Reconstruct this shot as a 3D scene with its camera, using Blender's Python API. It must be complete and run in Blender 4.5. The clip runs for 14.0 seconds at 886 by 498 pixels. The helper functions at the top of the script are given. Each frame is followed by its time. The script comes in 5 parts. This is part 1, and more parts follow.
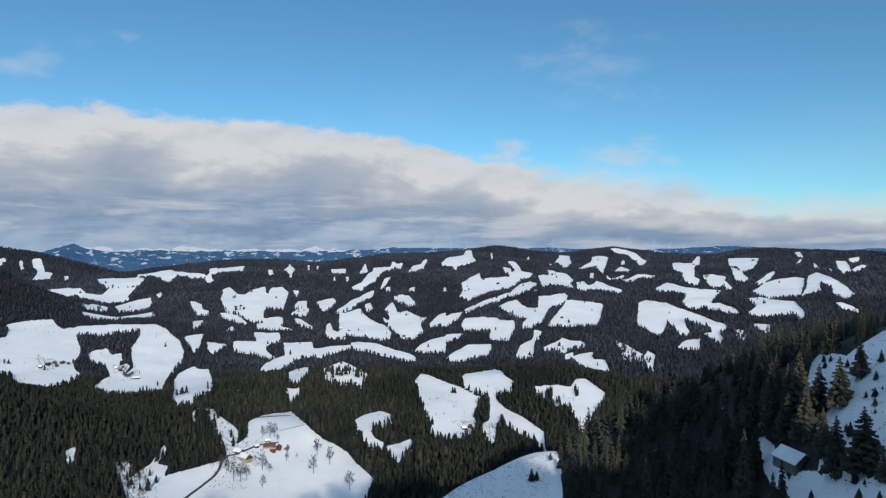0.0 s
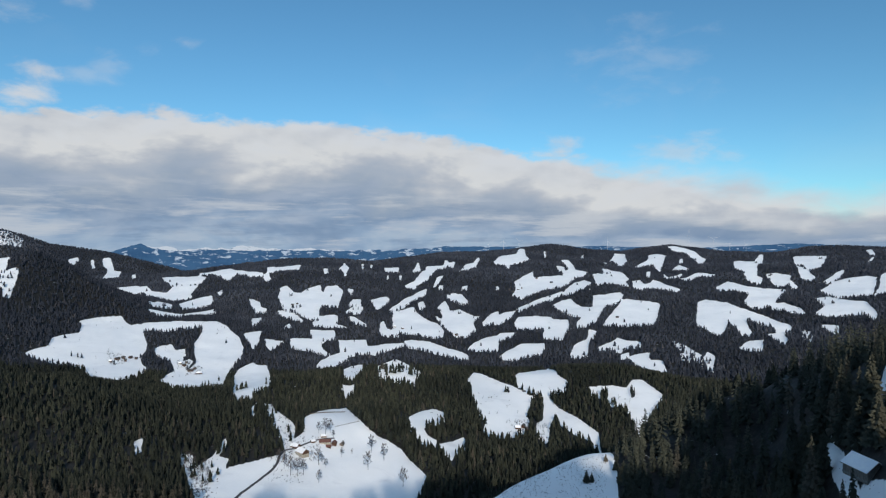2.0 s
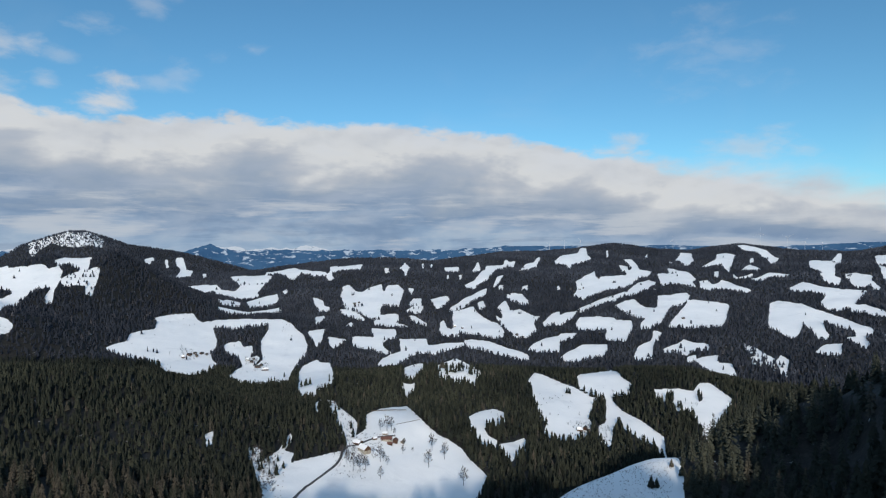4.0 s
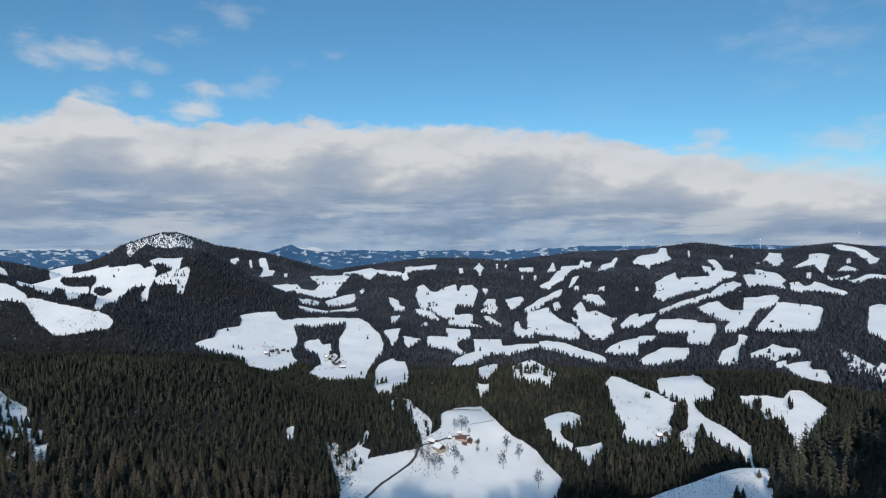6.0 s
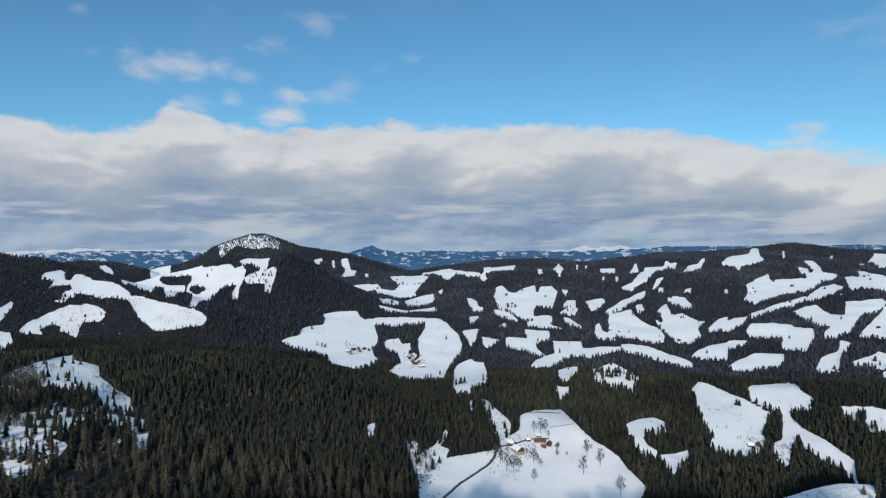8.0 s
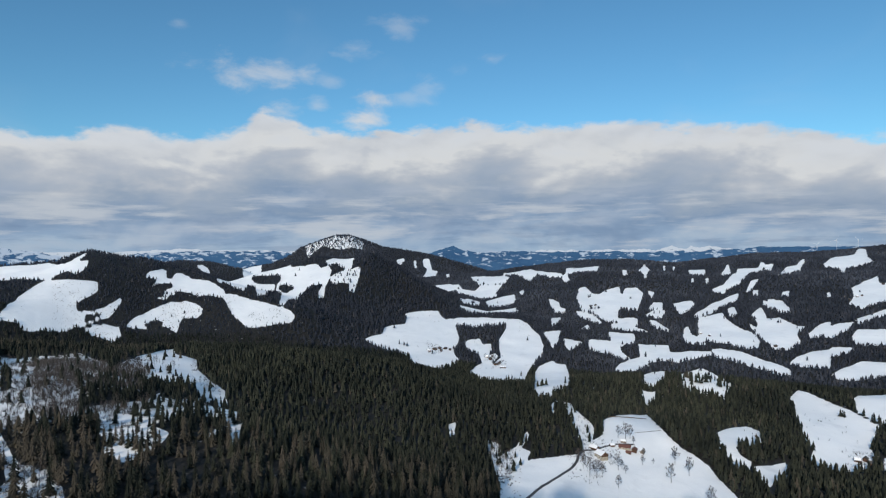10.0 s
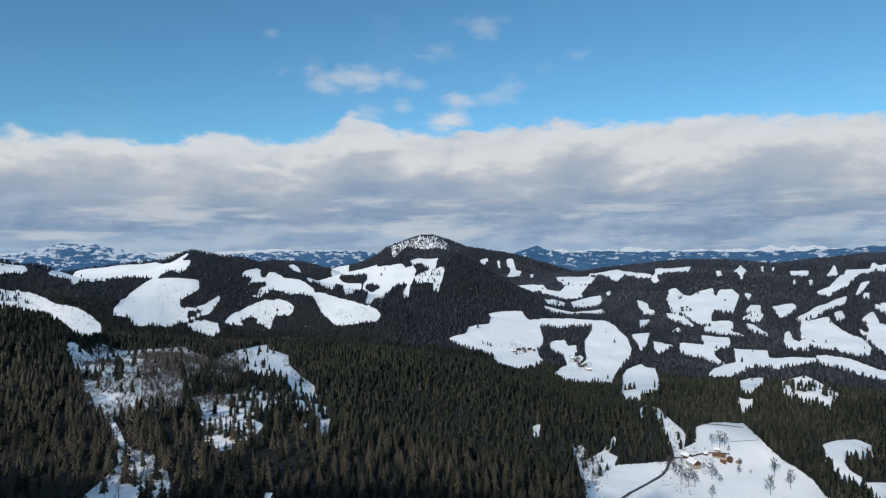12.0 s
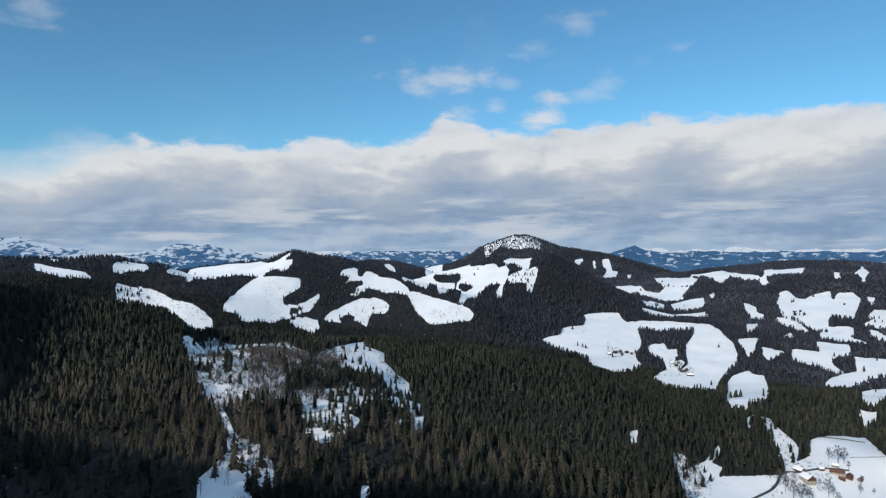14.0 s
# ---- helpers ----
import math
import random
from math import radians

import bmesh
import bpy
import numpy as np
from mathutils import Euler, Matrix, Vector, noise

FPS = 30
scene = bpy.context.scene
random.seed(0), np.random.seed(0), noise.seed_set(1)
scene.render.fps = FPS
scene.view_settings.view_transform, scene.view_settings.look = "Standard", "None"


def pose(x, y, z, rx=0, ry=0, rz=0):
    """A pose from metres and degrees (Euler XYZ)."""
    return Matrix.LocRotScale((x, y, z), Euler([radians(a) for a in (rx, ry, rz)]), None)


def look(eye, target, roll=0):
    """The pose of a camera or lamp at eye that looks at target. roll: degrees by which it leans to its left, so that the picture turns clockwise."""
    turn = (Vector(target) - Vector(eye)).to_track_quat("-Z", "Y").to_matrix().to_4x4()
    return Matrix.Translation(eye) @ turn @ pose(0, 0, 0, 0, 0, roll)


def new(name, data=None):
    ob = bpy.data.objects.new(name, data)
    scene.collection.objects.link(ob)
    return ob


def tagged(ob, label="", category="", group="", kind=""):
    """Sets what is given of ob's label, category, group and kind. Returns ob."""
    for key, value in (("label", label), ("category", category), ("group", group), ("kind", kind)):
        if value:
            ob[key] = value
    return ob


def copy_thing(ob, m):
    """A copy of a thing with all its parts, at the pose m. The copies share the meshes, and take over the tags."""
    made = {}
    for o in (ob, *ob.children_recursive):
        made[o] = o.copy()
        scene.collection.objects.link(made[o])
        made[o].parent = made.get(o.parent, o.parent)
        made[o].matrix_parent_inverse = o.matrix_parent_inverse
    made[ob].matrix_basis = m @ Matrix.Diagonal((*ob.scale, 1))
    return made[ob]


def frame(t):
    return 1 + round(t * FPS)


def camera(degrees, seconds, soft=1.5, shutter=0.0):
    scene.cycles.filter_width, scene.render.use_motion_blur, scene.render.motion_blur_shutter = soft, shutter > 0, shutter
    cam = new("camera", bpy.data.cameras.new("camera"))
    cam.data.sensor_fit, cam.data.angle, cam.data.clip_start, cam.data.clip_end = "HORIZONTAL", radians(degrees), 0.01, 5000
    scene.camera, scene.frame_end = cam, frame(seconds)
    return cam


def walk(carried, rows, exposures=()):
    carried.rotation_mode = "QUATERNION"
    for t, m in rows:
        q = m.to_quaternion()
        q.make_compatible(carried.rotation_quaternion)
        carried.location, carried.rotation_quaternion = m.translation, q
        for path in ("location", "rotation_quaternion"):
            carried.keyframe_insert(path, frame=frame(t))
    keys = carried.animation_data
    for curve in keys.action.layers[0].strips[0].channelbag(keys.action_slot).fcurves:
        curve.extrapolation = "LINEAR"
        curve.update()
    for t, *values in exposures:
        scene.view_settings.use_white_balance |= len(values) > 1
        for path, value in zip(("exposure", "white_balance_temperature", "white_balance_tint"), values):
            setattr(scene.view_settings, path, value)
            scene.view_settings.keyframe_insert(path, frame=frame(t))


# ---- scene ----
# ---------------------------------------------------------------- camera
# A drone hovers over a wooded spur and turns slowly to its left.
EYE = 300.0
cam = camera(69.23, 14.0, 1.2)
TURN = [(0.0, 0.0, 0.0, 0.0), (0.5, 1.17, -0.03, 0.04), (1.0, 2.34, -0.06, 0.08), (1.5, 3.51, -0.09, 0.12),
        (2.0, 4.68, -0.11, 0.18), (2.5, 5.86, -0.12, 0.22), (3.0, 7.08, -0.13, 0.26), (5.5, 15.0, -0.08, 0.4),
        (6.0, 16.62, -0.06, 0.43), (6.5, 18.29, -0.04, 0.45), (7.0, 20.03, -0.01, 0.47), (7.5, 21.82, 0.02, 0.47),
        (8.0, 23.61, 0.05, 0.47), (10.5, 32.61, 0.16, 0.47), (11.0, 34.4, 0.17, 0.49), (11.5, 36.27, 0.18, 0.49),
        (12.0, 38.27, 0.2, 0.49), (12.5, 40.36, 0.21, 0.48), (13.0, 42.45, 0.23, 0.47), (13.5, 44.52, 0.25, 0.45),
        (14.0, 46.56, 0.26, 0.44)]
walk(cam, [(t, pose(0, 0, EYE, 90 + pitch, roll, yaw)) for t, yaw, pitch, roll in TURN],
     exposures=((0.0, -0.03), (5.5, -0.05), (8.0, -0.04), (11.0, -0.02), (12.5, 0.04), (14.0, 0.1)))

# ---------------------------------------------------------------- daylight
SUN_BEARING, SUN_HEIGHT = -168.0, 24.0
sun_way = Vector((-math.sin(radians(SUN_BEARING)), math.cos(radians(SUN_BEARING)), math.tan(radians(SUN_HEIGHT)))).normalized()
sun = new("sun", bpy.data.lights.new("sun", "SUN"))
sun.data.energy, sun.data.angle, sun.data.color = 3.5, radians(0.6), (1.0, 0.915, 0.79)
sun.matrix_world = look(sun_way * 100, (0, 0, 0))
scene.view_settings.exposure = 0.0


class Net:
    """A small helper that wires shader nodes."""

    def __init__(self, tree):
        self.tree = tree
        tree.nodes.clear()

    def node(self, kind, inputs=(), **settings):
        n = self.tree.nodes.new(kind)
        for key, value in settings.items():
            setattr(n, key, value)
        for slot, value in dict(inputs).items():
            if isinstance(value, bpy.types.NodeSocket):
                self.tree.links.new(value, n.inputs[slot])
            else:
                n.inputs[slot].default_value = value
        return n

    def math(self, op, a, b=0.0, c=0.0, clamp=False):
        return self.node("ShaderNodeMath", {0: a, 1: b, 2: c}, operation=op, use_clamp=clamp).outputs[0]

    def noise(self, vector, scale, detail=4.0, rough=0.55, warp=0.0):
        return self.node("ShaderNodeTexNoise", {"Vector": vector, "Scale": scale, "Detail": detail, "Roughness": rough, "Distortion": warp}).outputs[0]

    def mix(self, f, a, b):
        n = self.node("ShaderNodeMix", data_type="RGBA")
        for slot, value in ((n.inputs[0], f), (n.inputs[6], a), (n.inputs[7], b)):
            if isinstance(value, bpy.types.NodeSocket):
                self.tree.links.new(value, slot)
            else:
                slot.default_value = value
        return n.outputs[2]

    def ramp(self, f, stops):
        n = self.node("ShaderNodeValToRGB", {0: f})
        e = n.color_ramp.elements
        while len(e) < len(stops):
            e.new(0.5)
        for el, (p, c) in zip(e, stops):
            el.position, el.color = p, c if len(c) == 4 else (*c, 1)
        return n.outputs[0]

    def band(self, f, lo, hi, a=0.0, b=1.0):
        return self.node("ShaderNodeMapRange", {0: f, 1: lo, 2: hi, 3: a, 4: b}, interpolation_type="SMOOTHSTEP").outputs[0]


def grey(v):
    return (v, v, v, 1)


world = bpy.data.worlds.new("winter_sky")
world.use_nodes = True
scene.world = world
net = Net(world.node_tree)
sky = net.node("ShaderNodeTexSky", sky_type="NISHITA", sun_disc=False, sun_elevation=radians(SUN_HEIGHT), sun_rotation=radians(-SUN_BEARING),
               altitude=1300.0, air_density=1.0, dust_density=0.4, ozone_density=2.0).outputs[0]
way = net.node("ShaderNodeTexCoord").outputs["Generated"]
sep = net.node("ShaderNodeSeparateXYZ", {0: way})
wx, wy, wz = sep.outputs
height = net.math("MULTIPLY", net.math("ARCSINE", wz), 57.2958)
bearing = net.math("MULTIPLY", net.math("ARCTAN2", net.math("MULTIPLY", wx, -1.0), wy), 57.2958)
dome = net.node("ShaderNodeCombineXYZ", {0: bearing, 1: net.math("MULTIPLY", height, 2.2), 2: 0.0}).outputs[0]
ragged = net.noise(dome, 0.20, 8.0, 0.60, 0.25)
shifted = net.node("ShaderNodeVectorMath", {0: dome, 1: (0.5, 1.3, 0.0)}, operation="ADD").outputs[0]
relief = net.math("SUBTRACT", net.noise(dome, 0.12, 5.0, 0.5, 0.2), net.noise(shifted, 0.12, 5.0, 0.5, 0.2))
# how high the cloud bank stands, by bearing
along = net.math("DIVIDE", net.math("ADD", bearing, 180.0), 360.0)
TOPS = [(-180, 6), (-60, 3), (-34.6, 3.4), (-26.5, 3.6), (-22.3, 4.8), (-17.9, 5.9), (-12.7, 6.6), (-9.3, 6.7), (-7.3, 7.5), (-2.3, 8.2), (0.7, 8.9), (4.3, 9.8), (9.2, 10.2), (13.5, 10.6),
        (19, 10.6), (23.2, 11.0), (27.2, 11.0), (31.2, 10.8), (38.6, 10.4), (42.8, 10.6), (43.8, 11.7), (46.6, 12.0), (47.6, 10.7), (49.6, 9.9), (54.6, 9.6), (57.5, 9.9), (61.8, 9.1),
        (69.7, 9.2), (75.5, 8.6), (79.1, 6.9), (90, 6.5), (179, 7)]
top = net.math("MULTIPLY", net.ramp(along, [((b + 180) / 360, grey(h / 20)) for b, h in TOPS]), 20.0)
lobes = net.noise(dome, 0.42, 5.0, 0.55, 0.15)
edge = net.math("ADD", top, net.math("MULTIPLY", net.math("SUBTRACT", ragged, 0.5), 2.6))
edge = net.math("ADD", edge, net.math("MULTIPLY", net.math("SUBTRACT", lobes, 0.5), 1.8))
thin = net.math("ADD", net.band(bearing, -2.0, -20.0, 0.0, 1.3), net.band(bearing, 70.0, 80.0, 0.0, 1.6))
bank = net.band(net.math("SUBTRACT", edge, height), net.math("MULTIPLY", net.math("ADD", thin, 0.35), -1.0), net.math("ADD", thin, 0.6))
# loose puffs above the bank and thin veils
puffs = 0.0
for b, h, w, t, full in ((47.4, 15.2, 4.4, 1.5, 0.62), (37.2, 13.4, 1.9, 0.95, 0.85), (38.1, 11.5, 2.5, 1.05, 0.9), (38.3, 17.4, 1.9, 1.1, 0.3), (34.3, 19.1, 2.2, 1.3, 0.32), (45.1, 12.3, 2.6, 1.1, 0.6),
                         (40.6, 14.7, 1.3, 0.7, 0.3), (32.4, 14.2, 1.8, 1.0, 0.25), (53.1, 18.4, 1.0, 0.6, 0.22), (26.5, 16.6, 1.3, 0.6, 0.25), (-5.7, 8.3, 2.9, 1.3, 0.85), (-15.6, 7.9, 4.4, 1.4, 0.5),
                         (-19.4, 7.6, 2.6, 0.8, 0.45), (-12.7, 15.4, 5.2, 3.4, 0.2), (33.9, 13.4, 1.8, 0.8, 0.3), (28.6, 15.7, 1.5, 0.9, 0.2), (79.5, 18.0, 3.0, 1.6, 0.3), (41.8, 12.6, 1.2, 0.7, 0.4)):
    u = net.math("DIVIDE", net.math("SUBTRACT", bearing, b), w)
    v = net.math("DIVIDE", net.math("SUBTRACT", height, h), t)
    d = net.math("SQRT", net.math("ADD", net.math("MULTIPLY", u, u), net.math("MULTIPLY", v, v)))
    d = net.math("ADD", d, net.math("MULTIPLY", net.math("SUBTRACT", ragged, 0.5), 4.2))
    puffs = net.math("MAXIMUM", puffs, net.band(d, 1.1, -0.3, 0.0, full))
wisps = net.node("ShaderNodeCombineXYZ", {0: net.math("MULTIPLY", bearing, 0.5), 1: net.math("MULTIPLY", height, 1.0), 2: 3.0}).outputs[0]
veil = net.math("MULTIPLY", net.band(net.noise(wisps, 0.10, 4.0, 0.55, 0.5), 0.52, 0.85), 0.16)
veil = net.math("MULTIPLY", veil, net.band(height, 45.0, 12.0))
# shading of the bank: lit rim, grey layered underside
layers = net.node("ShaderNodeCombineXYZ", {0: net.math("MULTIPLY", bearing, 0.15), 1: net.math("MULTIPLY", height, 1.15), 2: 7.0}).outputs[0]
strata = net.noise(layers, 0.6, 6.0, 0.6, 0.1)
puffy = net.noise(net.node("ShaderNodeCombineXYZ", {0: net.math("MULTIPLY", bearing, 0.7), 1: net.math("MULTIPLY", height, 1.5), 2: 1.0}).outputs[0], 0.15, 5.0, 0.52, 0.1)
depth = net.math("DIVIDE", height, top)
tone = net.math("ADD", depth, net.math("MULTIPLY", net.math("SUBTRACT", puffy, 0.5), 0.9))
tone = net.math("ADD", tone, net.math("MULTIPLY", relief, 0.9))
tone = net.math("ADD", tone, net.band(bearing, 8.0, -16.0, 0.02, 0.15))
body = net.ramp(tone, [(0.0, (0.34, 0.46, 0.60)), (0.15, (0.265, 0.375, 0.53)), (0.34, (0.215, 0.31, 0.455)), (0.5, (0.31, 0.385, 0.49)), (0.66, (0.47, 0.51, 0.57)),
                       (0.80, (0.665, 0.685, 0.70)), (1.0, (0.64, 0.675, 0.72))])
troughs = net.math("MULTIPLY", net.band(strata, 0.47, 0.36), net.band(depth, 0.55, 0.3))
cloud = net.mix(net.math("MULTIPLY", troughs, 0.6), body, (0.185, 0.275, 0.42, 1))
rims = net.math("MULTIPLY", net.band(strata, 0.50, 0.66), net.band(depth, 0.62, 0.36))
cloud = net.mix(net.math("MULTIPLY", rims, 0.7), cloud, (0.56, 0.60, 0.65, 1))
hollows = net.math("MULTIPLY", net.band(relief, 0.08, -0.16), 0.5)
cloud = net.mix(hollows, cloud, (0.46, 0.51, 0.59, 1))
sky_blue = net.node("ShaderNodeMix", {0: 1.0}, data_type="RGBA", blend_type="MULTIPLY")
net.tree.links.new(sky, sky_blue.inputs[6])
sky_blue.inputs[7].default_value = (0.064, 0.109, 0.119, 1)
blue = sky_blue.outputs[2]
cover = net.math("MAXIMUM", net.math("MAXIMUM", bank, puffs), veil)
# broken bright cloud overhead, out of view, added to lift the bluish fill light
lift = net.math("MAXIMUM", wz, 0.15)
flat = net.node("ShaderNodeCombineXYZ", {0: net.math("DIVIDE", wx, lift), 1: net.math("DIVIDE", wy, lift), 2: 5.0}).outputs[0]
aloft = net.math("MULTIPLY", net.band(net.noise(flat, 1.6, 6.0, 0.6, 0.4), 0.42, 0.62), net.band(height, 28.0, 45.0))
seen = net.mix(aloft, net.mix(cover, blue, cloud), (0.58, 0.77, 1.02, 1))
net.node("ShaderNodeOutputWorld", {0: net.node("ShaderNodeBackground", {0: seen, 1: 1.0}).outputs[0]})

# ---------------------------------------------------------------- materials
def material(name):
    m = bpy.data.materials.new(name)
    m.use_nodes = True
    return m, Net(m.node_tree)


def finish(net, color, rough=0.8, metal=0.0, bump=None, strength=0.3, distance=0.1, spec=0.3):
    inputs = {"Base Color": color, "Roughness": rough, "Metallic": metal, "Specular IOR Level": spec}
    if bump is not None:
        inputs["Normal"] = net.node("ShaderNodeBump", {"Height": bump, "Strength": strength, "Distance": distance}).outputs[0]
    shader = net.node("ShaderNodeBsdfPrincipled", inputs)
    net.node("ShaderNodeOutputMaterial", {0: shader.outputs[0]})
    return shader


def place(net):
    return net.node("ShaderNodeNewGeometry").outputs["Position"]


def ground_material():
    """Snow on the open land, dark litter with snow lying through it under the trees."""
    m, net = material("snow_and_forest_floor")
    p = place(net)
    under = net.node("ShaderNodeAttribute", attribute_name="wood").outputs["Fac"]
    drift = net.noise(p, 0.012, 5.0, 0.6)
    fine = net.noise(p, 0.35, 4.0, 0.6)
    snow = net.mix(net.band(drift, 0.35, 0.68), (0.83, 0.835, 0.84, 1), (0.89, 0.888, 0.885, 1))
    grey_patches = net.math("MULTIPLY", net.band(net.noise(p, 0.026, 5.0, 0.62, 0.6), 0.54, 0.74), 0.42)
    snow = net.mix(grey_patches, snow, (0.60, 0.61, 0.63, 1))
    tufts = net.math("MULTIPLY", net.band(net.noise(p, 0.09, 6.0, 0.7), 0.66, 0.78), net.band(net.noise(p, 0.006, 2.0), 0.45, 0.65))
    snow = net.mix(net.math("MULTIPLY", tufts, 0.5), snow, (0.30, 0.26, 0.19, 1))
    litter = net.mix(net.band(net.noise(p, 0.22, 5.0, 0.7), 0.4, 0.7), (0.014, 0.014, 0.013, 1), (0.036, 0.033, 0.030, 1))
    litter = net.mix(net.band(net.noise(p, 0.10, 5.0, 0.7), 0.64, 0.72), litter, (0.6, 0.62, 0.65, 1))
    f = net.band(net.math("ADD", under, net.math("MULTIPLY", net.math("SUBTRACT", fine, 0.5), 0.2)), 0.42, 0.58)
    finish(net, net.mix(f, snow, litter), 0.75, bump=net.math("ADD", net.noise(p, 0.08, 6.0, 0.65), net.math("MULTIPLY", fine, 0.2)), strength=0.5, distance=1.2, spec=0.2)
    return m


def needle_material(name, dark, light, brown, by_island, share=0.12):
    m, net = material(name)
    p = place(net)
    pick = net.node("ShaderNodeAttribute", attribute_name="tint").outputs["Fac"] if by_island else net.node("ShaderNodeObjectInfo").outputs["Random"]
    own = net.mix(pick, dark, light)
    if by_island:
        dry = net.node("ShaderNodeAttribute", attribute_name="dry").outputs["Fac"]
    else:
        dry = net.math("GREATER_THAN", net.math("FRACT", net.math("MULTIPLY", pick, 17.31)), 1.0 - share)
        dry = net.math("MULTIPLY", dry, net.math("ADD", 0.12, net.band(net.noise(p, 0.010, 3.0), 0.42, 0.58), clamp=True))
    color = net.mix(dry, own, brown)
    color = net.mix(net.math("MULTIPLY", net.band(net.noise(p, 0.0045, 4.0, 0.6), 0.38, 0.62), 0.62), color, dark)
    color = net.mix(net.math("MULTIPLY", net.noise(p, 0.9, 4.0, 0.7), 0.6), color, dark)
    finish(net, color, 0.85, bump=net.noise(p, 2.2, 4.0, 0.7), strength=0.8, distance=0.4, spec=0.12)
    return m


def bark_material(name, a, b):
    m, net = material(name)
    p = place(net)
    finish(net, net.mix(net.noise(p, 2.5, 5.0, 0.7), a, b), 0.9, bump=net.noise(p, 6.0, 4.0), strength=0.6, distance=0.05, spec=0.1)
    return m


GROUND = ground_material()
SPRUCE = needle_material("spruce_needles", (0.012, 0.015, 0.013, 1), (0.060, 0.064, 0.044, 1), (0.104, 0.088, 0.070, 1), True, 0.30)
# lighter than SPRUCE here and in SPUR_WOOD, to offset the spur's deep shade
SPRUCE_NEAR = needle_material("near_spruce_needles", (0.040, 0.044, 0.034, 1), (0.150, 0.142, 0.100, 1), (0.24, 0.19, 0.148, 1), False, 0.34)
# mixed wood far off, with distance haze put into its blue-grey colour
HAZED_MIXED_WOOD = needle_material("hazed_mixed_canopy", (0.018, 0.022, 0.032, 1), (0.083, 0.093, 0.118, 1), (0.108, 0.102, 0.108, 1), True, 0.30)
SPUR_WOOD = needle_material("spur_spruce_needles", (0.036, 0.041, 0.033, 1), (0.105, 0.108, 0.080, 1), (0.20, 0.155, 0.12, 1), True, 0.30)
BARK = bark_material("bark", (0.05, 0.038, 0.03, 1), (0.11, 0.09, 0.075, 1))

# ---------------------------------------------------------------- lie of the land
def lattice(ix, iy, seed):
    v = np.sin(ix * 127.1 + iy * 311.7 + seed * 74.7) * 43758.5453
    return v - np.floor(v)


def vnoise(x, y, seed=0):
    ix, iy = np.floor(x), np.floor(y)
    fx, fy = x - ix, y - iy
    fx, fy = fx * fx * (3 - 2 * fx), fy * fy * (3 - 2 * fy)
    a, b = lattice(ix, iy, seed), lattice(ix + 1, iy, seed)
    c, d = lattice(ix, iy + 1, seed), lattice(ix + 1, iy + 1, seed)
    return (a + (b - a) * fx) * (1 - fy) + (c + (d - c) * fx) * fy


def fbm(x, y, seed=0, octaves=4):
    total, size, norm = 0.0, 1.0, 0.0
    for k in range(octaves):
        total, norm = total + size * (vnoise(x * 2 ** k, y * 2 ** k, seed + k) - 0.5), norm + size
        size *= 0.5
    return total / norm


def spot(bearing, distance):
    """Plan place of a bearing (degrees, counted to the left of north) and a distance from the drone."""
    return -math.sin(radians(bearing)) * distance, math.cos(radians(bearing)) * distance


RIDGES = []


def ridge(crest, near, far, width):
    """A hill's crest line, as (bearing, distance, height beside the drone), with the fall of both its sides."""
    RIDGES.append(([(*spot(b, d), h) for b, d, h in crest], near, far, width))


# the spur on which the hut stands, and an unseen mountain behind the drone, its crest set to cast the near shade
ridge([(-62, 450, 15), (-40, 450, -25), (-34, 465, -46), (-28.5, 480, -67), (-24.5, 490, -78), (-21, 492, -98), (-17, 465, -117), (-12.5, 442, -134), (-9.3, 428, -133),
       (0, 398, -154), (9, 440, -194)], 0.0, 0.72, 14)
ridge([(104, 1030, 90), (108, 960, 160), (113, 876, 205), (118, 790, 150), (125.5, 688, 75), (131, 608, 83), (136, 560, 94), (141, 516, 102), (145, 487, 112),
       (149.0, 466, 120), (162.0, 421, 160), (171.5, 404, 172), (180.0, 400, 214), (-171.5, 404, 205), (-164.6, 415, 222), (-155.5, 438, 228), (-152.6, 450, 240), (-150.8, 458, 212),
       (-149.4, 465, 213), (-148.2, 471, 210), (-146.8, 478, 204), (-145.2, 488, 206), (-143.6, 498, 236), (-141.5, 512, 262), (-139.9, 523, 268), (-135.0, 566, 300), (-123.7, 721, 315)],
      0.72, 0.6, 20)
# wooded slope and snowy hollow towards the west
ridge([(98, 1050, 10), (88, 1000, -18), (75, 920, -66), (71, 830, -92), (68, 740, -113), (62, 900, -130), (54, 950, -220)], 0.17, 0.25, 40)
ridge([(66, 1000, -118), (62, 1000, -126), (57, 1050, -142), (53, 1130, -153), (47.5, 1090, -154), (43, 1040, -163), (38, 1000, -170),
       (34.3, 950, -189), (31, 920, -204), (28, 900, -220), (22.6, 870, -220), (20, 860, -228)], 0.08, 0.24, 30)
# the farm's meadow
ridge([(26, 840, -214), (20, 840, -211), (15, 830, -212), (12, 830, -216), (9, 800, -232), (5, 770, -268)], 0.05, 0.16, 30)
# wooded spur across the stream, with two pastures
ridge([(17, 1130, -228), (9, 1200, -226), (2.5, 1260, -240), (-4, 1270, -243), (-8.3, 1300, -240), (-11, 1310, -240), (-18, 1350, -276)],
      0.13, 0.22, 30)
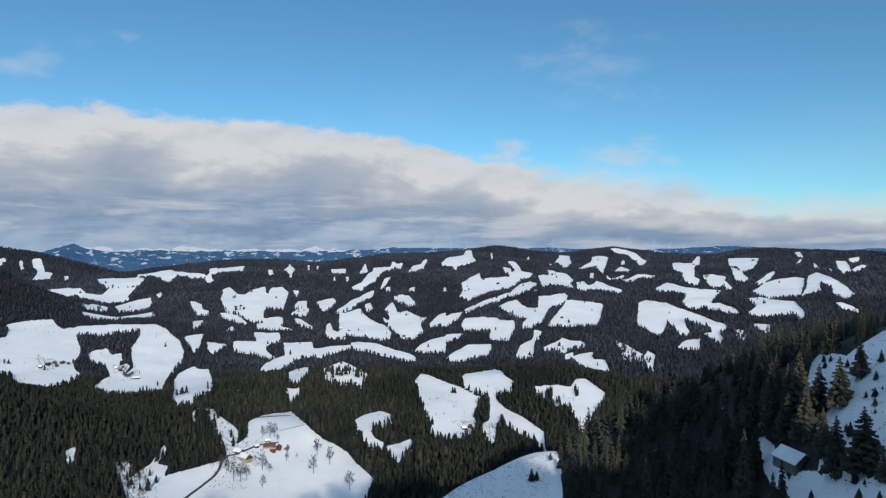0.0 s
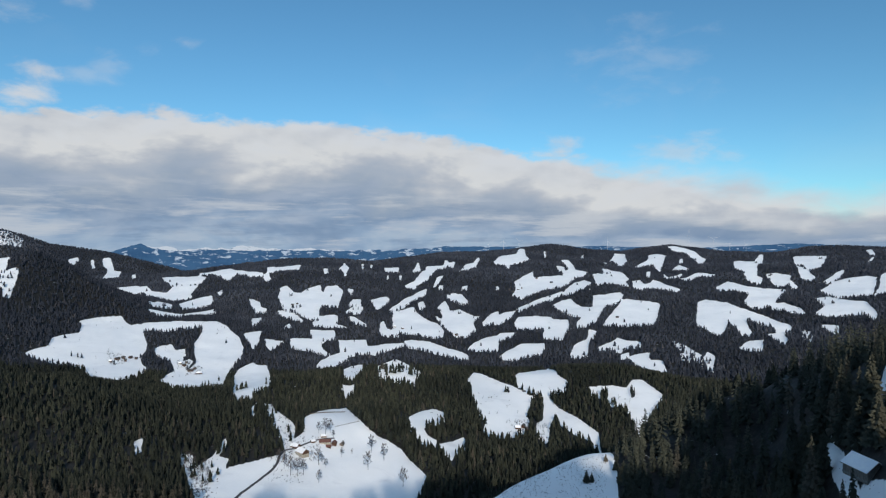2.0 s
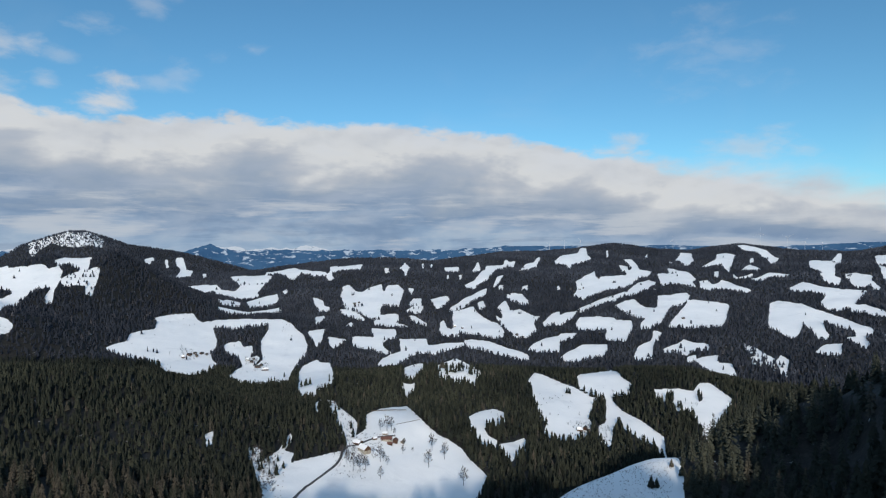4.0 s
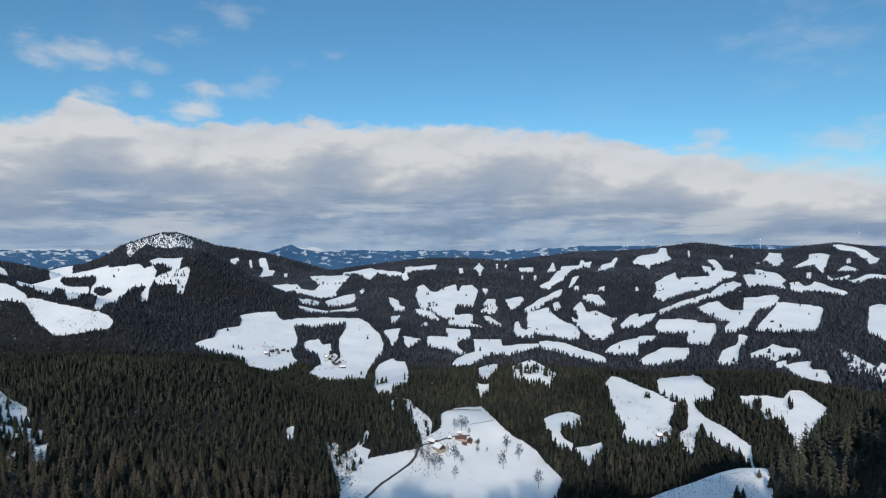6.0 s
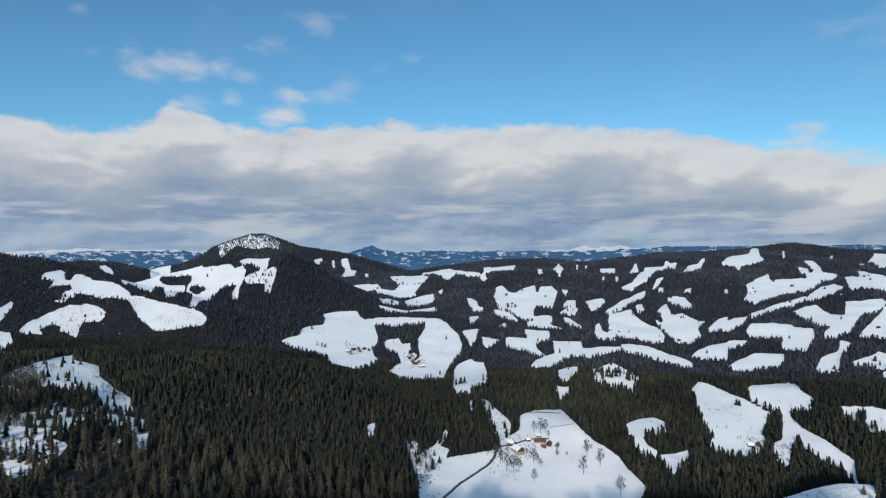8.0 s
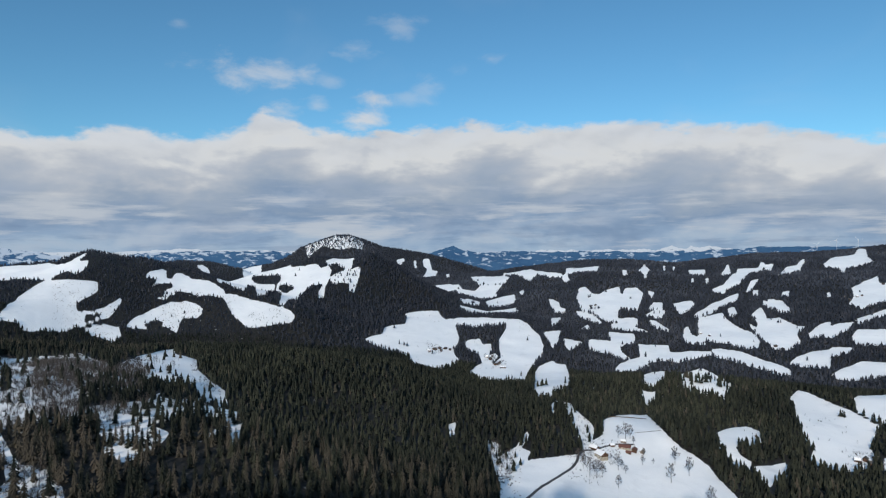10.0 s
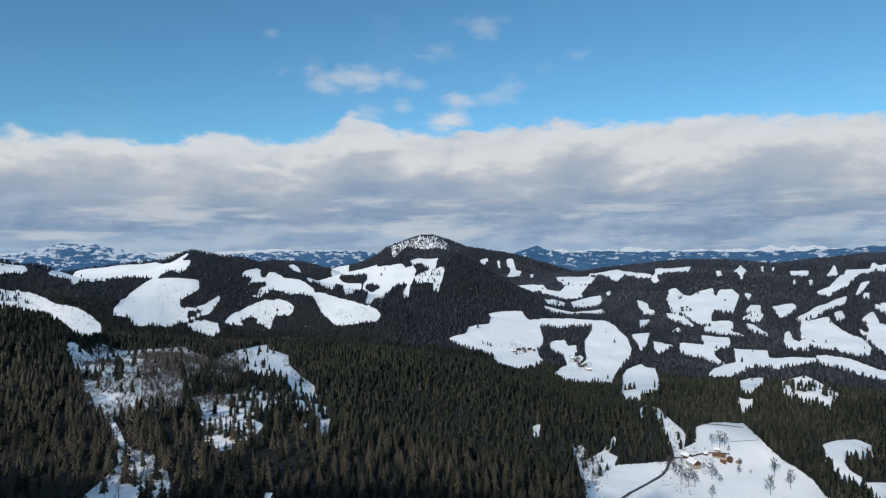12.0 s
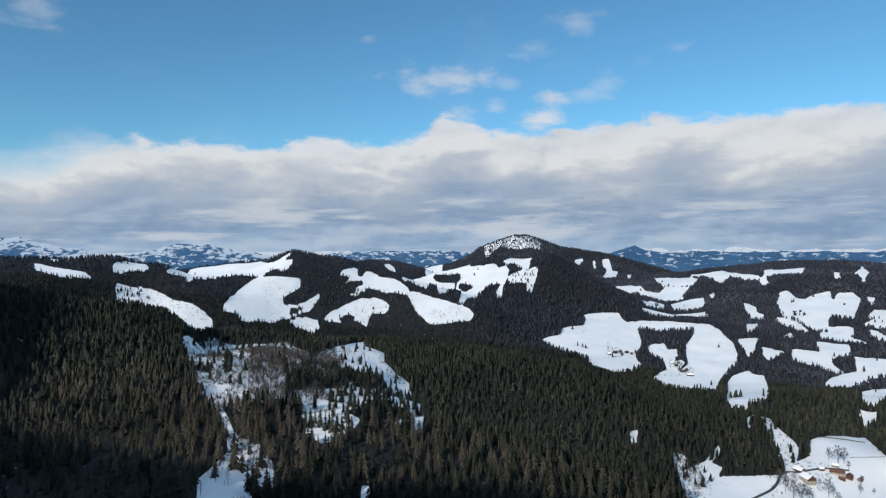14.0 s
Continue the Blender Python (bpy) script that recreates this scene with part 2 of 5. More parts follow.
# hills in the west
ridge([(92, 1750, 30), (84, 1700, 0), (77, 1700, -8), (74, 1700, -4), (71.7, 1680, -22), (69, 1620, -48), (66, 1500, -92), (62, 1380, -170), (56, 1300, -260)], 0.2, 0.3, 40)
ridge([(70, 2100, -60), (66, 2050, -38), (62, 2000, -20), (59.5, 1980, 12), (57, 1980, -6), (55.6, 1960, -16), (53, 1930, -44), (50.8, 1880, -66),
       (48, 1800, -90), (44, 1650, -132), (40, 1520, -225)], 0.2, 0.3, 25)
ridge([(52, 2350, -150), (50.4, 2350, -112), (48.2, 2330, -86), (47, 2330, -73), (45.8, 2330, -64), (44.5, 2320, -52), (42, 2300, -20), (39.2, 2280, -20), (38, 2270, -12), (37.1, 2260, 2), (36.2, 2250, -20), (35.4, 2240, -36), (33.8, 2210, -82), (32.4, 2170, -120), (31.4, 2130, -150),
       (30, 2090, -190)], 0.21, 0.3, 8)
# terrace of the middle farms
ridge([(37, 1950, -200), (33, 2050, -202), (27, 2050, -216), (24, 2000, -226), (21, 1900, -262)], 0.12, 0.18, 40)
# the long slope opposite and its crest
ridge([(-60, 4200, -60), (-36, 4250, -26), (-30, 4250, -4), (-27.4, 4250, 6), (-25.0, 4250, -8), (-23.0, 4250, -40), (-19, 4250, -32), (-14.6, 4280, 5),
       (-10.8, 4280, -34), (-7.4, 4250, -12), (-4.9, 4250, 14), (-2.6, 4250, 6), (0, 4250, -14), (4, 4250, -34)], 0.112, 0.2, 60)
ridge([(30, 3600, -122), (27, 3600, -118), (23, 3600, -88), (19.6, 3600, -60), (15, 3600, -52), (11, 3600, -82), (7, 3650, -72), (3, 3800, -50)],
      0.115, 0.2, 60)
# spurs that break the long slope
ridge([(13, 3300, -118), (14.5, 2700, -190), (15.5, 2100, -262)], 0.16, 0.16, 50)
ridge([(1, 3700, -70), (3, 2900, -150), (4.5, 2300, -225)], 0.15, 0.15, 60)
ridge([(-12, 3600, -62), (-10.5, 2800, -150), (-9, 2200, -235)], 0.14, 0.14, 60)
ridge([(-20, 3500, -80), (-20.5, 2800, -160), (-20, 2200, -240)], 0.14, 0.14, 60)
ridge([(-31, 3500, -70), (-32, 2600, -160), (-30, 2000, -240)], 0.14, 0.14, 60)
ridge([(24, 3100, -170), (27, 2700, -196), (30, 2450, -214)], 0.16, 0.16, 40)
# the white-topped mountain and the dark shoulder beside it
ridge([(54, 4000, -120), (48, 4250, -95), (46, 4300, -74), (44.8, 4300, -42), (43.2, 4300, 28), (41.6, 4300, 74), (40.2, 4300, 104), (39.2, 4300, 106), (38, 4300, 76),
       (36, 4300, 26), (34, 4300, 2), (32, 4280, -22), (30, 4250, -70), (27, 4200, -140)], 0.22, 0.3, 30)
ridge([(57, 3300, -75), (55, 3300, -42), (53, 3300, -30), (51, 3300, -34), (48.8, 3250, -66), (47, 3200, -120)], 0.2, 0.3, 40)


def rise(x, y):
    """Height of the bare ground at plan places (arrays)."""
    r = np.hypot(x, y)
    soft = 5 + 0.005 * r
    top = np.full_like(r, -312.0) - 10 * np.clip((r - 4300) / 300, 0, 1)
    sides = [top]
    for crest, near, far, width in RIDGES:
        best = np.full_like(r, 1e18)
        bd = np.zeros_like(r)
        weight = np.zeros_like(r)
        level = np.zeros_like(r)
        for (ax, ay, ah), (cx, cy, ch) in zip(crest, crest[1:]):
            ux, uy = cx - ax, cy - ay
            s = np.clip(((x - ax) * ux + (y - ay) * uy) / (ux * ux + uy * uy), 0, 1)
            px, py = ax + s * ux, ay + s * uy
            d = (x - px) ** 2 + (y - py) ** 2
            closer = d < best
            best = np.where(closer, d, best)
            bd = np.where(closer, np.hypot(px, py), bd)
            w = ((d + width * width) * 1e-5) ** -5.0
            weight += w
            level += w * (ah + (ch - ah) * s)
        bh = level / weight
        side = 1 / (1 + np.exp(-np.clip((r - bd) / (10 + width), -40, 40)))
        fall = near + (far - near) * side
        sides.append(bh - fall * (np.sqrt(best + width * width) - width))
    sides = np.stack(sides)
    peak = sides.max(0)
    z = peak + soft * np.log(np.exp(np.maximum((sides - peak) / soft, -60)).sum(0)) - 0.25 * soft
    rough = np.clip(r / 1500, 0.06, 1.5)
    z = z + rough * (15 + 12 * np.clip(r / 1500 - 1, 0, 1)) * fbm(x / 420, y / 420, 3) + np.clip(r / 700, 0.3, 1.5) * 5 * fbm(x / 70, y / 70, 9)
    return EYE + z

# ---------------------------------------------------------------- clearings in the woods, as outlines on the plan
CLEARINGS = []


def clearing(outline, trees=0.0):
    """A snowy meadow or felled patch; trees: the share of the wood that still stands on it."""
    CLEARINGS.append((np.array(outline, float), trees))


clearing([(-1414, 1174), (-1957, 1678), (-1686, 1507), (-1656, 1507), (-1591, 1489), (-1493, 1467), (-1445, 1420), (-1256, 1217), (-1248, 1176), (-1271, 1182), (-1456, 1343), (-1487, 1353), (-1301, 1175), (-1335, 1177), (-1378, 1181), (-1392, 1180)])
clearing([(-1739, 1517), (-2169, 1899), (-2149, 1921), (-2125, 1948), (-2091, 1984), (-2049, 2028), (-1590, 1640), (-1493, 1601), (-1469, 1631), (-1412, 1602), (-1316, 1488), (-1319, 1445), (-1315, 1410), (-1281, 1350), (-1221, 1264), (-1168, 1173), (-1188, 1176), (-1284, 1284), (-1406, 1382), (-1484, 1469), (-1499, 1499), (-1587, 1516), (-1639, 1501)])
clearing([(-1467, 1618), (-1459, 1632), (-1490, 1739), (-1789, 2178), (-1743, 2215), (-1362, 1694), (-1321, 1637), (-1329, 1617), (-1375, 1633), (-1402, 1618), (-1355, 1581), (-1310, 1507), (-1288, 1466), (-1241, 1412), (-1241, 1388), (-1268, 1413), (-1299, 1463), (-1323, 1495), (-1329, 1476), (-1347, 1460)])
clearing([(-2281, 3257), (-2297, 3368), (-2252, 3314), (-2202, 3192), (-2236, 3205)])
clearing([(-2230, 3474), (-2216, 3532), (-2144, 3444), (-2069, 3338), (-2045, 3364), (-1843, 3008), (-1865, 2973), (-1901, 2961), (-2083, 3295), (-2158, 3375)])
clearing([(-1666, 2676), (-1606, 2759), (-1484, 2623), (-1465, 2548), (-1479, 2422)])
clearing([(-994, 1277), (-996, 1312), (-995, 1354), (-1030, 1413), (-1033, 1454), (-1026, 1509), (-1057, 1561), (-1094, 1604), (-1090, 1660), (-1063, 1749), (-1020, 1698), (-984, 1663), (-979, 1689), (-885, 1564), (-856, 1520), (-830, 1456), (-815, 1412), (-783, 1366), (-752, 1335), (-735, 1263), (-726, 1222), (-702, 1097), (-797, 1194), (-838, 1246), (-861, 1244), (-907, 1244), (-955, 1267)])
clearing([(-970, 1666), (-968, 1712), (-915, 1757), (-849, 1812), (-824, 1834), (-774, 1797), (-748, 1761), (-699, 1705), (-643, 1598), (-617, 1527), (-607, 1457), (-593, 1396), (-560, 1295), (-505, 1150), (-507, 1149), (-539, 1135), (-551, 1129), (-562, 1123), (-582, 1113), (-680, 1248), (-697, 1305), (-699, 1355), (-678, 1361), (-692, 1432), (-745, 1534), (-772, 1589), (-791, 1659), (-811, 1723), (-822, 1738), (-857, 1689), (-872, 1639), (-917, 1641), (-919, 1598), (-941, 1622)])
clearing([(-833, 1503), (-832, 1533), (-814, 1558), (-784, 1519), (-773, 1544), (-737, 1473), (-724, 1421), (-721, 1458), (-702, 1440), (-681, 1360), (-700, 1350), (-731, 1399), (-756, 1422), (-779, 1428)])
clearing([(-572, 1368), (-585, 1420), (-582, 1455), (-578, 1490), (-558, 1468), (-542, 1482), (-504, 1399), (-392, 1102), (-381, 1031), (-389, 1008), (-380, 966), (-398, 956), (-433, 1025), (-525, 1250)])
clearing([(-1646, 3031), (-1594, 3088), (-1441, 3021), (-1326, 2869), (-1283, 2702), (-1345, 2697), (-1410, 2698), (-1510, 2840)])
clearing([(-1579, 2692), (-1552, 2744), (-1462, 2627), (-1373, 2583), (-1402, 2693), (-1285, 2693), (-1247, 2558), (-1185, 2419), (-1216, 2336), (-1308, 2409), (-1426, 2520)])
clearing([(-1191, 2071), (-1290, 2357), (-1151, 2211), (-1074, 2055), (-1086, 1958)])
clearing([(-1168, 2273), (-1172, 2351), (-1148, 2429), (-1125, 2469), (-1062, 2353), (-1033, 2235), (-1039, 2178), (-1057, 2083)])
clearing([(-1075, 1901), (-1059, 1967), (-1032, 2025), (-1006, 2109), (-988, 2189), (-937, 2096), (-954, 2001), (-931, 1828), (-981, 1808)])
clearing([(-1507, 3160), (-1409, 3120), (-1354, 3191), (-1274, 3077), (-1170, 2970), (-1075, 2905), (-1051, 2841), (-1118, 2839), (-1206, 2912), (-1184, 2788), (-1192, 2768), (-1253, 2841), (-1337, 2934), (-1434, 3006)])
clearing([(-1125, 3091), (-1052, 3108), (-977, 3175), (-924, 2965), (-983, 2938), (-1019, 2909), (-1041, 2877), (-986, 2769), (-1003, 2740), (-1061, 2853), (-1060, 2911)])
clearing([(-946, 2388), (-918, 2379), (-871, 2316), (-808, 2161), (-819, 2133), (-870, 2232)])
clearing([(-795, 2040), (-775, 2095), (-721, 1899), (-723, 1855)])
clearing([(-708, 1752), (-685, 1802), (-674, 1811), (-630, 1659), (-621, 1602), (-651, 1652), (-681, 1703)])
clearing([(-619, 1692), (-614, 1723), (-579, 1730), (-581, 1659)])
clearing([(-441, 1591), (-417, 1672), (-387, 1635), (-384, 1539), (-410, 1500)])
clearing([(334, 1655), (354, 1682), (390, 1691), (375, 1625), (410, 1621), (401, 1551), (360, 1423), (352, 1499), (336, 1555)])
clearing([(-44, 1270), (-26, 1254), (4, 1218), (31, 1187), (56, 1148), (69, 1133), (56, 1068), (48, 1047), (53, 1006), (45, 952), (27, 922), (9, 905), (-8, 902), (-18, 914), (-15, 960), (-24, 975), (-33, 1048), (-45, 1132), (-53, 1210)])
clearing([(35, 1245), (45, 1279), (72, 1327), (123, 1527), (119, 1262), (134, 1213), (123, 1152), (100, 1148), (87, 1132), (70, 1147), (55, 1160), (41, 1184)])
clearing([(79, 1153), (91, 1152), (95, 1126), (102, 1083), (120, 1049), (137, 1011), (153, 975), (128, 735), (142, 884), (134, 941), (116, 961), (98, 997), (92, 1049), (83, 1077)])
clearing([(61, 1000), (73, 1022), (78, 1083), (84, 1096), (96, 1052), (88, 1001), (76, 922), (65, 909), (61, 944)])
clearing([(164, 1182), (181, 1186), (212, 1190), (236, 1179), (246, 1208), (254, 1225), (277, 1240), (284, 1203), (296, 1159), (273, 1102), (242, 1041), (182, 803), (214, 1023), (215, 1075), (224, 1090), (207, 1074), (190, 1091), (180, 1124), (165, 1132)])
clearing([(-407, 691), (-405, 707), (-381, 666), (-382, 652)])
clearing([(-342, 864), (-363, 950), (-345, 912), (-307, 790)])
clearing([(-1320, 1524), (-1334, 1573), (-1329, 1617), (-1307, 1661), (-1282, 1635), (-1252, 1580), (-1223, 1527), (-1231, 1509), (-1250, 1538), (-1276, 1516), (-1283, 1497)], 0.3)
clearing([(-348, 935), (-329, 923), (-289, 829), (-261, 789), (-240, 755), (-229, 710), (-223, 683), (-232, 686), (-255, 734), (-282, 786), (-295, 806)], 0.08)
clearing([(-242, 791), (-232, 860), (-217, 916), (-186, 831), (-163, 792), (-130, 766), (-112, 757), (-91, 719), (-72, 685), (-77, 609), (-84, 586), (-84, 549), (-194, 403), (-271, 553), (-287, 586), (-285, 605), (-254, 641), (-231, 668), (-231, 706), (-227, 739)])
clearing([(-338, 661), (-323, 659), (-300, 626), (-299, 654), (-308, 711), (-296, 691), (-293, 655), (-278, 649), (-261, 580), (-266, 554), (-277, 559)], 0.1)
clearing([(-2925, 3147), (-2915, 3170), (-2864, 3203), (-2813, 3247), (-2750, 3301), (-2710, 3334), (-2680, 3345), (-2562, 3303), (-2424, 3102), (-2457, 3089), (-2482, 3043), (-2496, 3006), (-2587, 3007), (-2684, 3055), (-2711, 3032), (-2696, 2963), (-2658, 2891), (-2722, 2940)], 0.45)
clearing([(-1189, 1432), (-1145, 1403), (-1066, 1359), (-1032, 1284), (-1069, 1297), (-1149, 1365)], 0.6)
clearing([(-121, 872), (-113, 921), (-97, 970), (-79, 962), (-73, 902), (-86, 861), (-96, 846), (-88, 826), (-75, 819), (-75, 777), (-90, 793), (-102, 810), (-111, 819)])
clearing([(-66, 802), (-52, 844), (-40, 870), (-38, 802), (-53, 760)])
clearing([(-362, 1496), (-345, 1544), (-307, 1536), (-240, 1118), (-263, 1096)])
clearing([(-294, 1539), (-260, 1606), (-258, 1627), (-196, 1551), (-135, 1153), (-139, 1099), (-180, 1110), (-206, 1125)], 0.12)
clearing([(-765, 297), (-904, 391), (-851, 391), (-847, 422), (-843, 475), (-758, 464), (-639, 399), (-627, 356), (-527, 300), (-509, 269), (-520, 255), (-543, 250), (-544, 232), (-630, 261)], 0.05)
clearing([(-365, 266), (-362, 271), (-309, 231), (-316, 228)])
clearing([(-723, 447), (-775, 497), (-841, 572), (-928, 679), (-851, 634), (-813, 637), (-732, 574), (-686, 558), (-649, 552), (-606, 510), (-629, 502), (-665, 509), (-665, 485), (-665, 452), (-614, 394)], 0.05)
clearing([(-557, 317), (-553, 376), (-624, 463), (-654, 522), (-631, 537), (-456, 407), (-405, 357), (-436, 354), (-470, 349), (-432, 298), (-435, 279), (-459, 278), (-499, 298)], 0.36)
clearing([(-552, 244), (-554, 250), (-519, 239), (-483, 224), (-471, 235), (-459, 236), (-425, 212), (-392, 197), (-348, 174), (-375, 153), (-434, 179), (-452, 203), (-461, 214), (-488, 223)], 0.1)
clearing([(-1659, 1520), (-1681, 1546), (-1668, 1561), (-1570, 1565), (-1521, 1521), (-1489, 1463), (-1607, 1503)], 1.0)
clearing([(-1380, 1380), (-1437, 1443), (-1427, 1453), (-1369, 1418), (-1344, 1368)], 1.0)
clearing([(-915, 1605), (-917, 1620), (-859, 1651), (-826, 1627), (-781, 1560), (-812, 1559), (-829, 1560), (-844, 1522), (-861, 1522)], 1.0)
clearing([(-1404, 1187), (-1374, 1186), (-1312, 1169), (-1329, 1210), (-1292, 1205), (-1260, 1175), (-1274, 1159), (-1305, 1151), (-1348, 1155), (-1383, 1169)], 1.0)
clearing([(-1267, 1186), (-1267, 1211), (-1393, 1374), (-1265, 1265), (-1198, 1190), (-1223, 1177), (-1249, 1168)], 1.0)
clearing([(-1457, 1452), (-1437, 1457), (-1380, 1429), (-1352, 1401), (-1373, 1387), (-1413, 1403)], 1.0)
clearing([(-1484, 1654), (-1468, 1676), (-1415, 1628), (-1418, 1597)], 1.0)
clearing([(-1416, 1634), (-1416, 1670), (-1360, 1632), (-1340, 1608), (-1368, 1591)], 1.0)
clearing([(-673, 376), (-669, 391), (-672, 423), (-677, 457), (-670, 456), (-572, 381), (-564, 355), (-573, 335), (-605, 345)], 0.35)
clearing([(-2490, 2149), (-2446, 2187), (-1805, 1660), (-3114, 2945), (-3070, 3006), (-3109, 2981), (-3145, 2912), (-3169, 2853), (-3131, 2770), (-2563, 2244), (-2575, 2230), (-2472, 2157), (-2455, 2164)])
clearing([(-2493, 1955), (-2497, 2001), (-2459, 1998), (-2365, 1929), (-2412, 1932)])
clearing([(-1125, 2515), (-1151, 2610), (-1132, 2603), (-1079, 2446)])
clearing([(-631, 1707), (-629, 1727), (-579, 1730), (-579, 1618), (-601, 1642)])
clearing([(-278, 1148), (-352, 1511), (-338, 1550), (-316, 1551), (-290, 1388), (-246, 1111), (-257, 1086)])
clearing([(-265, 1078), (-247, 1071), (-238, 1090), (-231, 1017), (-232, 980), (-246, 1019)])
clearing([(-73, 807), (-58, 833), (-44, 872), (-39, 855), (-49, 779), (-51, 747), (-64, 764)])
clearing([(58, 1100), (69, 1130), (84, 1138), (76, 1038), (61, 1005), (50, 1026)], 1.0)
clearing([(84, 999), (94, 998), (99, 946), (133, 956), (133, 958), (92, 939), (78, 950)], 1.0)
clearing([(184, 1147), (198, 1159), (192, 1125), (180, 1110)], 1.0)
clearing([(238, 1179), (243, 1172), (242, 1139), (232, 1129)], 1.0)
# felled slopes and pastures on the western hills
clearing([(-1595, 306), (-1572, 321), (-1516, 349), (-1474, 392), (-1462, 386), (-1455, 354), (-1457, 326), (-1501, 307), (-1518, 291)])
clearing([(-1653, 348), (-1654, 370), (-1613, 361), (-1609, 349), (-1655, 352), (-1661, 334)])
clearing([(-1504, 437), (-1555, 455), (-1592, 483), (-1597, 509), (-1587, 530), (-1542, 524), (-1528, 504), (-1523, 479), (-1505, 451)])
clearing([(-1530, 556), (-1899, 766), (-1890, 795), (-1866, 818), (-1839, 841), (-1811, 870), (-1758, 888), (-1749, 919), (-1620, 884), (-1627, 914), (-1684, 973), (-1636, 949), (-1590, 905), (-1585, 933), (-1535, 887), (-1508, 847), (-1544, 851), (-1546, 820), (-1507, 784), (-1558, 779), (-1620, 779), (-1621, 740), (-1498, 644), (-1488, 613), (-1456, 581), (-1492, 589), (-1508, 572)])
clearing([(-1312, 595), (-1357, 632), (-1447, 702), (-1490, 745), (-1511, 778), (-1506, 806), (-1475, 836), (-1460, 876), (-1414, 844), (-1397, 814), (-1379, 784), (-1357, 761), (-1343, 761), (-1346, 799), (-1359, 830), (-1391, 882), (-1371, 877), (-1324, 816), (-1305, 775), (-1296, 741), (-1278, 717), (-1272, 693), (-1274, 662), (-1271, 641), (-1277, 625), (-1299, 624), (-1306, 611)])
clearing([(-1280, 732), (-1293, 760), (-1298, 792), (-1288, 816), (-1247, 795), (-1233, 767), (-1245, 757), (-1263, 750)])
clearing([(-1479, 1004), (-1514, 1052), (-1535, 1096), (-1519, 1101), (-1481, 1067), (-1471, 1079), (-1511, 1125), (-1493, 1135), (-1461, 1127), (-1443, 1147), (-1408, 1159), (-1362, 1152), (-1313, 1126), (-1315, 1102), (-1346, 1099), (-1353, 1066), (-1382, 1050), (-1404, 1052), (-1402, 1025), (-1427, 1019), (-1437, 998), (-1473, 1039)])
clearing([(-1290, 833), (-1319, 875), (-1343, 933), (-1359, 988), (-1351, 1018), (-1319, 1039), (-1275, 1022), (-1255, 988), (-1276, 969), (-1240, 928), (-1217, 897), (-1254, 903), (-1266, 879), (-1264, 854), (-1273, 836)], 0.02)
clearing([(-1393, 945), (-1431, 994), (-1414, 1010), (-1404, 1030), (-1372, 1025), (-1370, 1005), (-1375, 972), (-1380, 950)], 0.25)
clearing([(-1320, 1116), (-1322, 1138), (-1289, 1150), (-1235, 1161), (-1174, 1164), (-1115, 1164), (-1099, 1137), (-1105, 1104), (-1113, 1064), (-1123, 1037), (-1140, 1025), (-1197, 1048), (-1252, 1078)])
clearing([(-1463, 428), (-1464, 455), (-1457, 478), (-1448, 495), (-1417, 512), (-1383, 528), (-1340, 546), (-1310, 556), (-1286, 561), (-1253, 549), (-1260, 535), (-1259, 518), (-1272, 507), (-1294, 494), (-1299, 474), (-1323, 462), (-1365, 455), (-1371, 431), (-1366, 414), (-1403, 415)])
clearing([(-1463, 428), (-1461, 482), (-1399, 463), (-1363, 444), (-1363, 408)], 0.5)
# clumps of wood on the hills and round the hollow
clearing([(-589, 343), (-603, 361), (-597, 384), (-583, 395), (-562, 381), (-559, 352), (-569, 331)], 1.0)
clearing([(-635, 447), (-654, 501), (-632, 501), (-549, 413), (-562, 399)], 1.0)
clearing([(-546, 267), (-529, 284), (-504, 301), (-486, 293), (-466, 286), (-479, 276), (-458, 257), (-474, 236), (-507, 243)], 1.0)
clearing([(-441, 298), (-437, 334), (-429, 364), (-383, 349), (-388, 276), (-429, 280)], 1.0)
clearing([(-486, 338), (-496, 393), (-458, 388), (-442, 350), (-457, 339)], 1.0)
clearing([(-687, 312), (-712, 331), (-630, 295), (-626, 285)], 1.0)
clearing([(-667, 274), (-655, 285), (-634, 277), (-645, 266)], 1.0)
clearing([(-1309, 787), (-1324, 837), (-1346, 889), (-1329, 889), (-1307, 826), (-1297, 784)], 1.0)
clearing([(-1416, 931), (-1426, 985), (-1403, 1012), (-1385, 990), (-1377, 934), (-1385, 908)], 1.0)
clearing([(-1365, 866), (-1397, 912), (-1388, 919), (-1348, 867)], 1.0)
clearing([(-1388, 1001), (-1384, 1062), (-1341, 1065), (-1344, 1013), (-1360, 987)], 1.0)
clearing([(-1325, 755), (-1336, 800), (-1324, 800), (-1307, 753)], 1.0)
clearing([(-1280, 698), (-1300, 731), (-1287, 733), (-1273, 703)], 1.0)
clearing([(-1287, 861), (-1291, 907), (-1268, 915), (-1267, 875)], 1.0)
clearing([(-1446, 1013), (-1450, 1060), (-1424, 1046), (-1426, 1006)], 1.0)
clearing([(-559, 247), (-546, 247), (-500, 234), (-468, 227), (-474, 220), (-504, 229)], 0.05)
clearing([(-478, 222), (-462, 239), (-430, 232), (-393, 215), (-399, 209), (-418, 208), (-432, 203)], 0.3)
